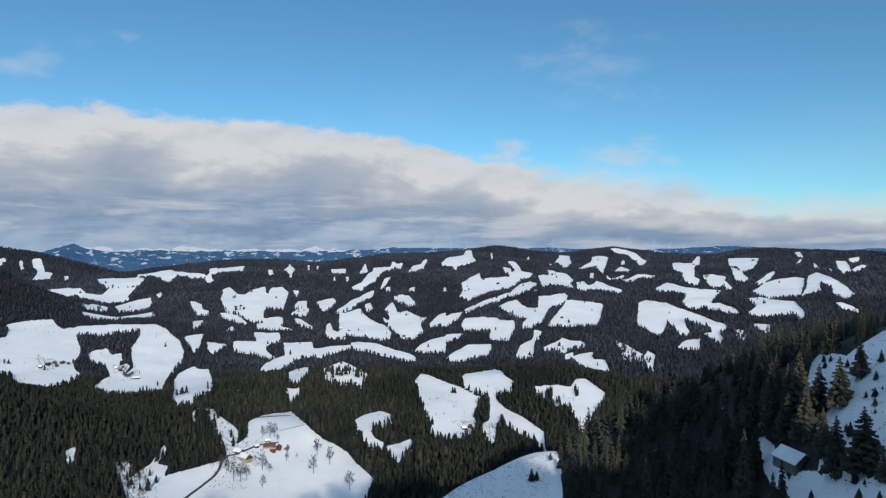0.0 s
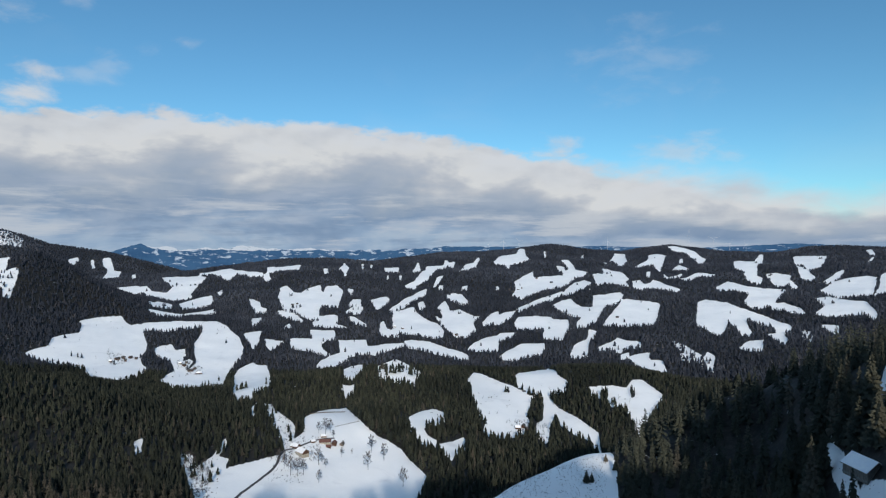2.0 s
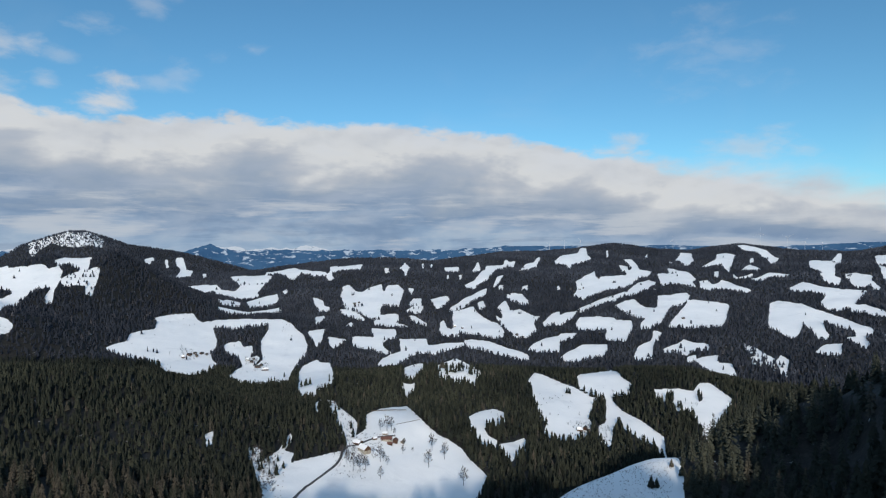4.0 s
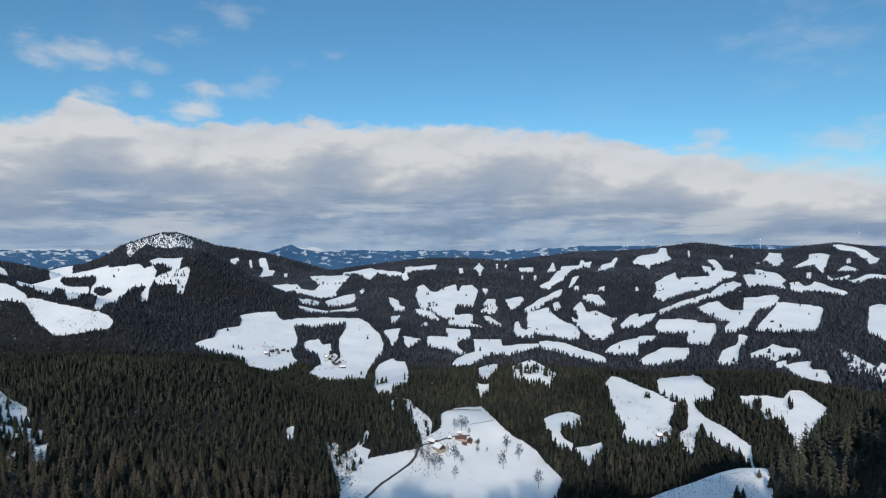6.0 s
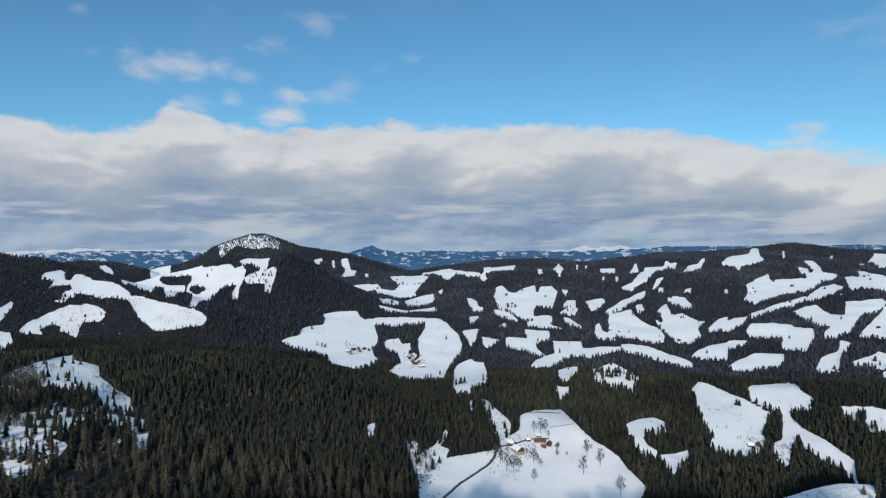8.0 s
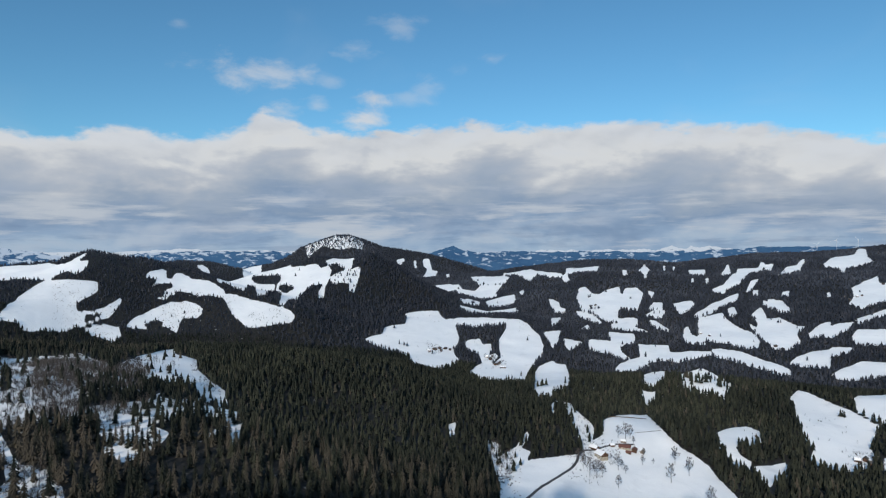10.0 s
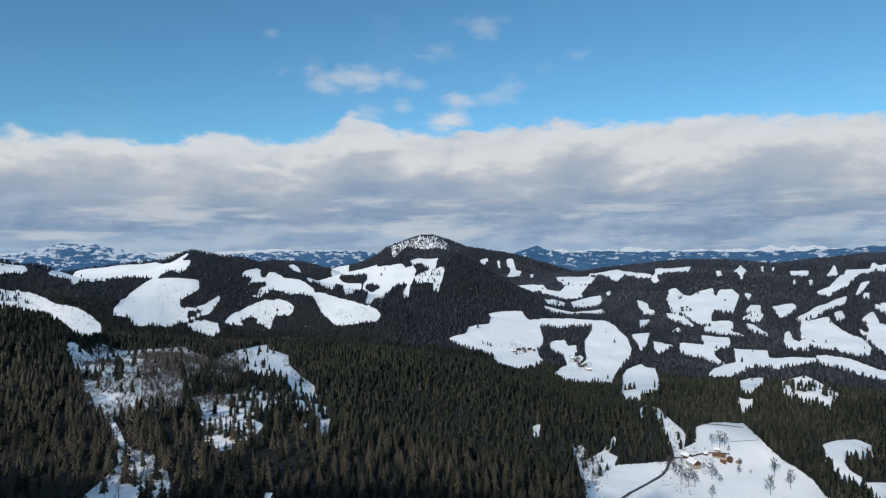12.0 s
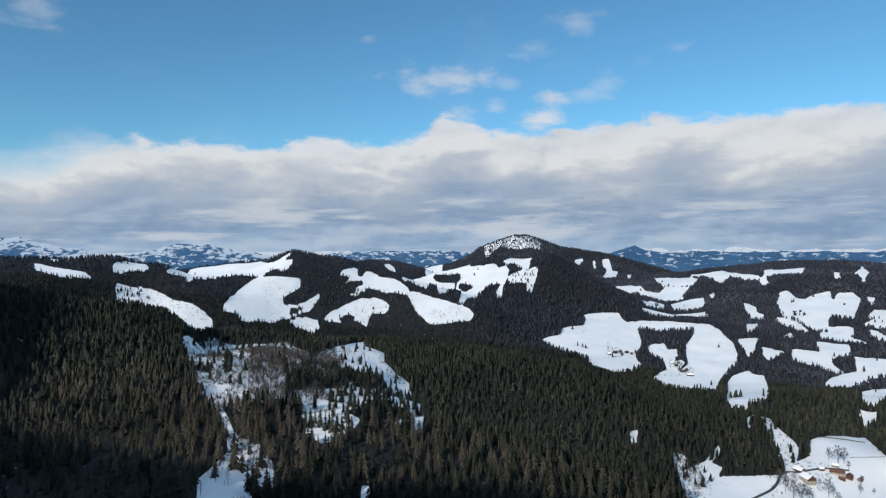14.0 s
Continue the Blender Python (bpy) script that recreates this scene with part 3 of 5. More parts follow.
# pastures on the long slope
clearing([(-896, 2617), (-879, 2656), (-812, 2532), (-775, 2501), (-773, 2591), (-735, 2658), (-692, 2520), (-675, 2504), (-578, 2038), (-615, 2060), (-678, 2146), (-737, 2180), (-832, 2400)])
clearing([(-711, 2640), (-669, 2676), (-622, 2589), (-553, 2233), (-579, 2236), (-626, 2250)])
clearing([(-596, 2128), (-557, 2152), (-536, 2144), (-504, 2029), (-570, 2030)])
clearing([(-758, 2186), (-721, 2162), (-673, 2129), (-616, 2035), (-626, 2020), (-695, 2081), (-745, 2137)])
clearing([(-528, 2254), (-549, 2426), (-518, 2443), (-484, 2290), (-508, 2270)])
clearing([(-520, 2179), (-512, 2247), (-484, 2309), (-458, 2196), (-460, 2140), (-493, 2163), (-513, 2167)])
clearing([(-496, 2132), (-469, 2122), (-411, 2021), (-401, 1973), (-440, 2007), (-468, 2039)])
clearing([(-482, 2412), (-455, 2471), (-428, 2505), (-395, 2398), (-398, 2272), (-420, 2229), (-442, 2292)])
clearing([(-374, 2201), (-372, 2294), (-346, 2470), (-308, 2613), (-284, 2665), (-274, 2547), (-298, 2436), (-326, 2261), (-355, 2194)])
clearing([(-391, 2726), (-356, 2811), (-359, 3163), (-291, 3238), (-298, 2842), (-333, 2725), (-335, 2643), (-364, 2648)])
clearing([(-262, 2679), (-266, 2907), (-237, 2961), (-243, 2790), (-250, 2681)])
clearing([(-243, 2734), (-221, 2734), (-215, 2602), (-229, 2604)])
clearing([(-199, 2543), (-167, 2560), (-132, 2543), (-104, 2403), (-100, 2317), (-127, 2318), (-149, 2355), (-164, 2364), (-184, 2433)])
clearing([(-206, 2248), (-189, 2412), (-159, 2234), (-182, 2193), (-197, 2215)])
clearing([(-198, 2228), (-164, 2217), (-127, 2250), (-104, 2191), (-73, 2137), (-51, 2131), (-69, 2023), (-58, 1942), (-88, 1857), (-117, 1853), (-143, 1934), (-176, 2022), (-178, 2146)])
clearing([(-355, 2191), (-330, 2219), (-296, 2288), (-272, 2195), (-242, 2130), (-188, 2052), (-150, 1917), (-153, 1854), (-176, 1832), (-223, 1887), (-274, 1898), (-309, 1909)])
clearing([(-372, 2042), (-366, 2078), (-336, 1966), (-305, 1932), (-275, 1849), (-316, 1850), (-346, 1882)])
clearing([(-288, 2355), (-272, 2399), (-242, 2253), (-252, 2222), (-267, 2231)])
clearing([(-46, 2020), (-17, 2170), (12, 2216), (11, 2103), (-16, 2007), (-33, 1986)])
clearing([(-78, 1736), (-62, 1799), (-31, 1864), (10, 1900), (9, 1706), (-21, 1704), (-59, 1709)])
clearing([(-568, 1914), (-491, 1930), (-458, 1808), (-477, 1781), (-481, 1741), (-516, 1781)])
clearing([(-578, 1759), (-527, 1793), (-494, 1757), (-461, 1695), (-426, 1644), (-450, 1629), (-495, 1657), (-525, 1660), (-547, 1674)])
clearing([(-452, 1808), (-373, 1832), (-357, 1772), (-328, 1662), (-368, 1644), (-389, 1614), (-421, 1702)])
clearing([(-354, 1757), (-311, 1777), (-259, 1793), (-252, 1749), (-290, 1701), (-317, 1642), (-333, 1661)])
clearing([(-260, 1815), (-240, 1831), (-199, 1819), (-163, 1778), (-113, 1729), (-75, 1680), (-67, 1626), (-91, 1618), (-137, 1654), (-202, 1713), (-243, 1732)])
clearing([(-829, 3037), (-800, 3030), (-765, 2898), (-782, 2893)])
clearing([(-752, 3041), (-774, 3208), (-833, 3490), (-749, 3200), (-707, 3102), (-692, 2955), (-719, 2960)])
clearing([(-275, 3255), (-279, 3562), (-258, 3530), (-252, 3447), (-249, 3211)])
clearing([(-179, 3083), (-162, 3416), (-119, 3477), (-104, 3695), (-87, 3656), (-99, 3292), (-136, 3143)])
clearing([(77, 2810), (121, 2983), (175, 3104), (177, 2958), (297, 3034), (371, 2985), (326, 2825), (274, 2687), (200, 2637), (148, 2539), (99, 2444), (62, 2528), (86, 2702)])
clearing([(280, 2626), (339, 2832), (399, 2907), (413, 2778), (347, 2611), (289, 2509), (253, 2474)])
clearing([(72, 2273), (141, 2432), (213, 2514), (265, 2591), (270, 2534), (203, 2406), (134, 2310), (79, 2199)])
clearing([(-7, 2101), (31, 2202), (71, 2232), (58, 2117), (11, 2005), (-7, 2005)])
clearing([(57, 2039), (77, 2128), (134, 2141), (179, 2122), (186, 2089), (230, 2077), (227, 1998), (203, 1901), (186, 1819), (155, 1834), (132, 1853), (145, 1960), (96, 1952), (62, 1960)])
clearing([(198, 2337), (248, 2430), (281, 2438), (291, 2348), (307, 2308), (342, 2273), (385, 2288), (334, 2096), (303, 2014), (271, 1971), (243, 1960), (252, 2032), (280, 2109), (252, 2101), (230, 2161)])
clearing([(368, 2488), (420, 2495), (483, 2539), (483, 2463), (455, 2358), (403, 2278), (356, 2234), (332, 2245)])
clearing([(458, 2376), (478, 2404), (578, 2378), (586, 2343), (519, 2120), (488, 2022), (450, 1998), (404, 1986), (324, 1976), (348, 2067), (405, 2231)])
clearing([(450, 3045), (479, 3059), (515, 2909), (548, 2754), (534, 2624), (478, 2703), (445, 2719), (415, 2678)])
clearing([(530, 3271), (545, 3077), (570, 2999), (576, 2832), (546, 2768), (525, 2787), (516, 2914), (492, 3003)])
clearing([(573, 2793), (623, 2821), (613, 2718), (656, 2778), (672, 2818), (696, 2764), (701, 2689), (720, 2587), (706, 2536), (665, 2552), (634, 2608), (599, 2606), (568, 2570), (548, 2615)])
clearing([(564, 3482), (585, 3388), (743, 4097), (802, 4067), (681, 3391), (632, 3250), (611, 3244), (613, 3462), (561, 3337)])
clearing([(669, 3180), (788, 3430), (891, 3833), (927, 3813), (962, 3718), (862, 3389), (751, 3004), (754, 3079), (774, 3243), (701, 3172)])
clearing([(1047, 4046), (1106, 4105), (1155, 4026), (1168, 3891), (1139, 3654), (1152, 3624), (1062, 3388), (1016, 3316), (1074, 3609), (1088, 3792), (1033, 3833)])
clearing([(-12, 3515), (37, 3827), (124, 3922), (153, 4241), (186, 4140), (178, 3806), (191, 3553), (125, 3463), (48, 3398), (-6, 3434)])
clearing([(350, 3584), (397, 3582), (407, 3399), (385, 3101), (361, 3131), (360, 3379)])
clearing([(-6, 1828), (10, 1921), (53, 1929), (64, 1901), (26, 1832), (2, 1803)])
clearing([(6, 1652), (32, 1726), (70, 1797), (133, 1792), (131, 1726), (115, 1673), (81, 1645), (51, 1619), (23, 1621)])
clearing([(187, 1661), (213, 1775), (252, 1835), (277, 1915), (300, 1916), (254, 1795), (236, 1662), (217, 1631), (189, 1638)])
clearing([(272, 1754), (321, 1813), (346, 1865), (364, 1827), (399, 1806), (386, 1748), (344, 1730), (321, 1690), (296, 1714), (269, 1717)])
clearing([(329, 1639), (364, 1679), (396, 1691), (380, 1623), (406, 1611), (397, 1523), (370, 1524), (353, 1568)])
clearing([(723, 2373), (756, 2400), (804, 2307), (697, 1999), (636, 1872), (620, 1874), (612, 1951), (604, 2000)])
clearing([(817, 3081), (927, 3332), (902, 3050), (866, 3064)])
clearing([(790, 2840), (867, 2930), (915, 3004), (969, 2888), (922, 2862), (876, 2875), (826, 2794), (788, 2789)])
clearing([(495, 1672), (513, 1636), (540, 1699), (543, 1642), (520, 1578), (491, 1567)])
clearing([(868, 2622), (957, 2746), (984, 2623), (1029, 2564), (1116, 2567), (970, 2304), (896, 2207), (851, 2193), (841, 2269), (924, 2434), (896, 2507), (852, 2539)])
clearing([(930, 2267), (985, 2280), (991, 2182), (964, 2081), (941, 2092), (931, 2153), (899, 2169)])
clearing([(1276, 3570), (1313, 3541), (1248, 3179), (1116, 2843), (1072, 2824), (1087, 2968), (1084, 3033)])
clearing([(1068, 2882), (1107, 2885), (1123, 2797), (1043, 2643), (1025, 2701)])
clearing([(1157, 2883), (1218, 2906), (1244, 2821), (1175, 2679), (1110, 2595), (1095, 2640), (1136, 2758)])
clearing([(1589, 3587), (1695, 3445), (1578, 3224), (1430, 2975), (1365, 2919), (1434, 3157), (1410, 3164)])
clearing([(1420, 3168), (1398, 3049), (1310, 2749), (1259, 2677), (1241, 2732)])
clearing([(1279, 2637), (1369, 2747), (1494, 2906), (1492, 2868), (1344, 2650), (1294, 2620)])
clearing([(1206, 2509), (1304, 2617), (1409, 2686), (1494, 2711), (1497, 2653), (1368, 2436), (1261, 2269), (1232, 2310), (1184, 2315), (1176, 2381)])
clearing([(1264, 2265), (1407, 2482), (1552, 2729), (1630, 2800), (1605, 2697), (1554, 2536), (1512, 2399), (1434, 2235), (1339, 2130), (1353, 2224), (1455, 2402), (1476, 2499), (1442, 2460), (1388, 2349), (1325, 2312)])
clearing([(1113, 2358), (1167, 2362), (1178, 2264), (1201, 2197), (1163, 2083), (1115, 1977), (1073, 1923), (1099, 2010), (1056, 2013), (1010, 2028), (982, 2082), (1056, 2157)])
clearing([(1274, 2099), (1299, 2090), (1305, 2041), (1298, 1985), (1276, 1983), (1261, 2028)])
clearing([(1935, 3167), (1980, 3163), (1884, 2976), (1771, 2790), (1687, 2706), (1782, 2900)])
clearing([(1800, 2835), (1976, 3029), (1977, 2981), (1777, 2761)])
clearing([(806, 2325), (814, 2223), (854, 2128), (872, 1976), (835, 1893), (796, 1900), (811, 1956), (778, 2003), (780, 2081), (743, 1958), (727, 1874), (690, 1860), (706, 1952), (715, 2026), (709, 2060)])
clearing([(760, 1894), (814, 1902), (802, 1835), (759, 1746), (754, 1817)])
clearing([(624, 1716), (688, 1814), (732, 1822), (672, 1686), (638, 1680)])
clearing([(948, 1973), (986, 1937), (926, 1821), (926, 1874)])
# small glades and speckled gullies between them
clearing([(-564, 3220), (-495, 3266), (-466, 3094), (-529, 3065)])
clearing([(-414, 3157), (-411, 3288), (-421, 3469), (-366, 3154), (-367, 3063), (-400, 3068)])
clearing([(-359, 3288), (-273, 3365), (-264, 3184), (-345, 3156)])
clearing([(-257, 3473), (-216, 3502), (-214, 3281), (-242, 3275)])
clearing([(-727, 3439), (-714, 3450), (-643, 3109), (-654, 3095)])
clearing([(-680, 3450), (-658, 3411), (-600, 3099), (-613, 3109)])
clearing([(-716, 2981), (-703, 2991), (-671, 2854), (-682, 2848)])
clearing([(-620, 2649), (-584, 2614), (-561, 2489), (-581, 2508)])
clearing([(-452, 2950), (-437, 2971), (-416, 2829), (-429, 2819)])
clearing([(-590, 2026), (-558, 2053), (-461, 1982), (-464, 1961), (-565, 1951)])
clearing([(-214, 2175), (-174, 2104), (-102, 1867), (-118, 1858), (-167, 2023)])
clearing([(-640, 1893), (-657, 2005), (-617, 1903), (-630, 1873)])
clearing([(318, 3118), (373, 3238), (440, 3105), (402, 2967), (313, 2938)])
clearing([(48, 3407), (79, 3435), (65, 3185)])
clearing([(157, 3074), (183, 3147), (170, 2932), (153, 2954)])
clearing([(315, 3409), (353, 3341), (332, 3113), (299, 3146)])
clearing([(686, 3006), (711, 3015), (668, 2841), (659, 2869)])
clearing([(765, 3017), (746, 2861), (846, 2993), (813, 2878), (723, 2821)])
clearing([(319, 1678), (347, 1704), (329, 1641), (310, 1630)])
clearing([(278, 1961), (302, 1929), (271, 1832), (259, 1831)])
clearing([(1943, 3560), (2001, 3596), (1864, 3318), (1840, 3328)])
clearing([(1721, 3138), (1868, 3336), (1717, 3086)])
clearing([(1844, 3208), (1787, 3079), (1683, 2865), (1698, 2936)])
clearing([(1783, 2991), (1699, 2793), (1665, 2749), (1754, 2933)])
clearing([(2040, 3236), (2145, 3301), (1988, 3072), (1949, 3075)])
clearing([(1173, 2687), (1204, 2729), (1168, 2572), (1131, 2559)])
clearing([(-141, 2711), (-116, 2750), (-116, 2628), (-142, 2599)])
clearing([(2, 2764), (15, 2754), (14, 2647), (2, 2649)])
clearing([(-508, 2973), (-499, 2985), (-475, 2842), (-485, 2842)])
clearing([(474, 3687), (525, 3925), (493, 3633)])
clearing([(291, 3940), (306, 3955), (287, 3667), (272, 3641)])
clearing([(998, 3586), (1023, 3608), (958, 3380), (933, 3355)])
clearing([(1247, 3295), (1517, 3829), (1523, 3793), (1308, 3271), (1259, 3207)])
clearing([(483, 1823), (508, 1771), (514, 1663), (526, 1598), (504, 1514), (490, 1542), (484, 1637), (476, 1737)], 0.45)
clearing([(879, 1935), (896, 1892), (821, 1753), (820, 1791)], 0.45)
clearing([(469, 1685), (488, 1650), (472, 1604), (451, 1621)], 0.45)
clearing([(-2242, 3391), (-2237, 3415), (-2120, 3249), (-2124, 3225)])
clearing([(-1843, 3120), (-1987, 3409), (-1736, 2979), (-1747, 2965)])
clearing([(-641, 1737), (-616, 1711), (-575, 1629), (-598, 1639)])
clearing([(-419, 1674), (-404, 1685), (-380, 1585), (-400, 1599)])
clearing([(-431, 1510), (-439, 1586), (-403, 1584), (-392, 1626), (-369, 1602), (-385, 1513), (-409, 1480)])
clearing([(-845, 2238), (-802, 2201), (-783, 2139), (-809, 2147)])

# the open tip of the spur and the slope round the hut
clearing([spot(0.5, 330), spot(0.5, 440), spot(-5, 452), spot(-9.4, 458), spot(-10.2, 430), spot(-10.6, 380), spot(-10.4, 330)])
clearing([(162, 287), (177, 308), (182, 310), (176, 280), (189, 284), (201, 291), (194, 270), (175, 232), (134, 178), (127, 177), (121, 225), (135, 249), (135, 231), (142, 242), (151, 261)])
clearing([(162, 334), (157, 318), (149, 296), (144, 279), (140, 270), (135, 251), (128, 236), (130, 251), (137, 274), (145, 294), (153, 313)])

# ---------------------------------------------------------------- ground
def inside(x, y, outline):
    """Which of the plan places lie in the outline."""
    got = np.zeros(x.shape, bool)
    lo, hi = outline.min(0), outline.max(0)
    near = np.nonzero((x >= lo[0]) & (x <= hi[0]) & (y >= lo[1]) & (y <= hi[1]))[0]
    if not len(near):
        return got
    px, py, odd = x[near], y[near], np.zeros(len(near), bool)
    for (ax, ay), (bx, by) in zip(outline, np.roll(outline, -1, 0)):
        if ay != by:
            odd ^= ((ay > py) != (by > py)) & (px < (bx - ax) * (py - ay) / (by - ay) + ax)
    got[near] = odd
    return got


def wood_cover(x, y, wobble=1.0):
    """1 in closed wood, 0 on open snow, between on thinned patches."""
    r = np.hypot(x, y)
    west = np.clip((np.degrees(np.arctan2(-x, y)) - 48) / 3, 0, 1) * np.clip((r - 500) / 100, 0, 1)
    wob = wobble * np.clip(r / 700, 0.35, 1.8) * (1 + 1.6 * west)
    qx = x + wob * 3 * fbm(x / (14 + r * 0.01), y / (14 + r * 0.01), 21, 3)
    qy = y + wob * 3 * fbm(x / (14 + r * 0.01), y / (14 + r * 0.01), 33, 3)
    cover = np.ones_like(x)
    for outline, trees in CLEARINGS:
        cover[inside(qx, qy, outline)] = trees
    return cover


def sheet(name, verts, faces, mat, smooth=True):
    me = bpy.data.meshes.new(name)
    me.vertices.add(len(verts))
    me.vertices.foreach_set("co", np.asarray(verts, np.float32).ravel())
    n = faces.shape[1]
    me.loops.add(faces.size)
    me.loops.foreach_set("vertex_index", faces.ravel().astype(np.int32))
    me.polygons.add(len(faces))
    me.polygons.foreach_set("loop_start", np.arange(0, faces.size, n, dtype=np.int32))
    me.polygons.foreach_set("use_smooth", np.full(len(faces), smooth))
    me.materials.append(mat)
    me.update(calc_edges=True)
    return me


bearings = np.concatenate([np.arange(-38, 84, 0.11), np.arange(84, 322, 4.0)])
rings = np.concatenate([[0.02, 4, 12, 24], 36 * 1.05 ** np.arange(0, 30), 150 * 1.012 ** np.arange(0, 60), 305 * 1.0112 ** np.arange(0, 245), [4900, 5400, 6500, 9000]])
B, R = np.meshgrid(np.radians(bearings), rings, indexing="ij")
gx, gy = -np.sin(B) * R, np.cos(B) * R
gz = rise(gx.ravel(), gy.ravel()).reshape(gx.shape)
gz = np.where(R > 4650, np.minimum(gz, EYE - 60 - (R - 4650) * 0.05), gz)
nb, nr = gx.shape
i, j = np.meshgrid(np.arange(nb), np.arange(nr - 1), indexing="ij")
i2 = (i + 1) % nb
quads = np.stack([i * nr + j, i * nr + j + 1, i2 * nr + j + 1, i2 * nr + j], -1).reshape(-1, 4)
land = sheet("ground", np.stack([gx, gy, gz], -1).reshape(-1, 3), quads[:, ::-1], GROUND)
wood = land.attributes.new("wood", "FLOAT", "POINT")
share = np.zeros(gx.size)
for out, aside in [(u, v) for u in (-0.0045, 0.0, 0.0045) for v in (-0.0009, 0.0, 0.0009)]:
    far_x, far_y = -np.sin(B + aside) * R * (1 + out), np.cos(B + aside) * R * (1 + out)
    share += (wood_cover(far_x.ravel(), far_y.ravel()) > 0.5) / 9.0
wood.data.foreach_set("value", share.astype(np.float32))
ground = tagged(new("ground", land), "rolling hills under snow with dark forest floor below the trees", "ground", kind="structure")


# ---------------------------------------------------------------- woods
def conifer_shape(tiers, sides, seed, girth=0.148):
    """A spruce one metre high as stacked ragged skirts: vertices and triangles."""
    rnd = np.random.RandomState(seed)
    verts, tris = [], []
    for k in range(tiers):
        low = 0.10 + 0.80 * k / tiers
        high = min(1.0, low + 1.55 * 0.9 / tiers)
        wide = girth * (1 - low) ** 0.8 + 0.012
        a0, base = rnd.rand() * 6.28, len(verts)
        verts.append((0, 0, high))
        for s in range(sides):
            a = a0 + 6.283 * (s + 0.5 * (rnd.rand() - 0.5)) / sides
            w = wide * (0.62 if s % 2 else 1.12) * (0.85 + 0.3 * rnd.rand())
            verts.append((w * math.cos(a), w * math.sin(a), low + 0.05 * (rnd.rand() - 0.5) + (0.03 if s % 2 else -0.01)))
        tris += [(base, base + 1 + s, base + 1 + (s + 1) % sides) for s in range(sides)]
    return np.array(verts), np.array(tris)


def stand_shade_tone(x, y):
    """Tint with shade painted on western hills and near slope; mixed lighter woods elsewhere."""
    b, r = np.degrees(np.arctan2(-x, y)), np.hypot(x, y)
    shaded_hills = np.clip((b - 28) / 5 + 2.0 * fbm(x / 220, y / 220, 91, 3), 0, 1) * np.clip((r - 1050) / 300 + 1.0 * fbm(x / 150, y / 150, 95, 3), 0, 1) * np.clip((3000 - r) / 300, 0, 1)
    low = np.clip((b - 46) / 4 + 2.0 * fbm(x / 120, y / 120, 97, 3), 0, 1) * np.clip((64 - b) / 4 + 2.0 * fbm(x / 120, y / 120, 98, 3), 0, 1) * np.clip((820 - r) / 100, 0, 1)
    patch = np.clip(0.85 + 1.5 * fbm(x / 130, y / 130, 171, 4), 0.35, 1.5)
    return (1 - 0.72 * np.maximum(shaded_hills, 0.85 * low)) * np.where(r > 1500, patch, 1.0)


def larch_share(x, y):
    """Share of grey-brown larches and dying spruces: many on the near western slope and below the drone, few in the dense plantations."""
    b, r = np.degrees(np.arctan2(-x, y)), np.hypot(x, y)
    patch = 1.6 * fbm(x / 110, y / 110, 131, 3)
    west = np.clip((b - 60) / 6, 0, 1) * np.clip((820 - r) / 160, 0, 1)
    front = np.clip((620 - r) / 90, 0, 1) * np.clip((b - 12) / 8, 0, 1)
    hollow = np.clip(1.3 - np.abs(b - 61) / 7, 0, 1) * np.clip(1.3 - np.abs(r - 1150) / 220, 0, 1)
    return np.clip(0.05 + 0.55 * west + 0.42 * front + 0.6 * hollow + patch * (0.12 + 0.5 * np.maximum(west, front)), 0.02, 0.85)


def plant(name, x, y, tall, shapes, label, seed, mat):
    """One mesh of many trees at plan places."""
    rnd = np.random.RandomState(seed)
    z = rise(x, y)
    pick = rnd.randint(0, len(shapes), len(x))
    vs, fs, tints, dries, count = [], [], [], [], 0
    for k, (v, f) in enumerate(shapes):
        at = np.nonzero(pick == k)[0]
        if not len(at):
            continue
        a = rnd.rand(len(at)) * 6.283
        wide = tall[at] * (0.9 + 0.55 * rnd.rand(len(at)))
        c, s = np.cos(a)[:, None], np.sin(a)[:, None]
        px = x[at][:, None] + wide[:, None] * (v[:, 0] * c - v[:, 1] * s)
        py = y[at][:, None] + wide[:, None] * (v[:, 0] * s + v[:, 1] * c)
        pz = z[at][:, None] - 0.3 + tall[at][:, None] * v[:, 2]
        vs.append(np.stack([px, py, pz], -1).reshape(-1, 3))
        fs.append((np.arange(len(at))[:, None, None] * len(v) + f[None] + count).reshape(-1, 3))
        count += vs[-1].shape[0]
        tints.append(np.repeat(rnd.rand(len(at)) * stand_shade_tone(x[at], y[at]), len(v)))
        dries.append(np.repeat((rnd.rand(len(at)) < larch_share(x[at], y[at])) * rnd.uniform(0.45, 1.0, len(at)), len(v)))
    me = sheet(name, np.concatenate(vs), np.concatenate(fs), mat, smooth=False)
    tint = me.attributes.new("tint", "FLOAT", "POINT")
    tint.data.foreach_set("value", np.concatenate(tints).astype(np.float32))
    dry = me.attributes.new("dry", "FLOAT", "POINT")
    dry.data.foreach_set("value", np.concatenate(dries).astype(np.float32))
    return tagged(new(name, me), label, "forest", kind="stuff")


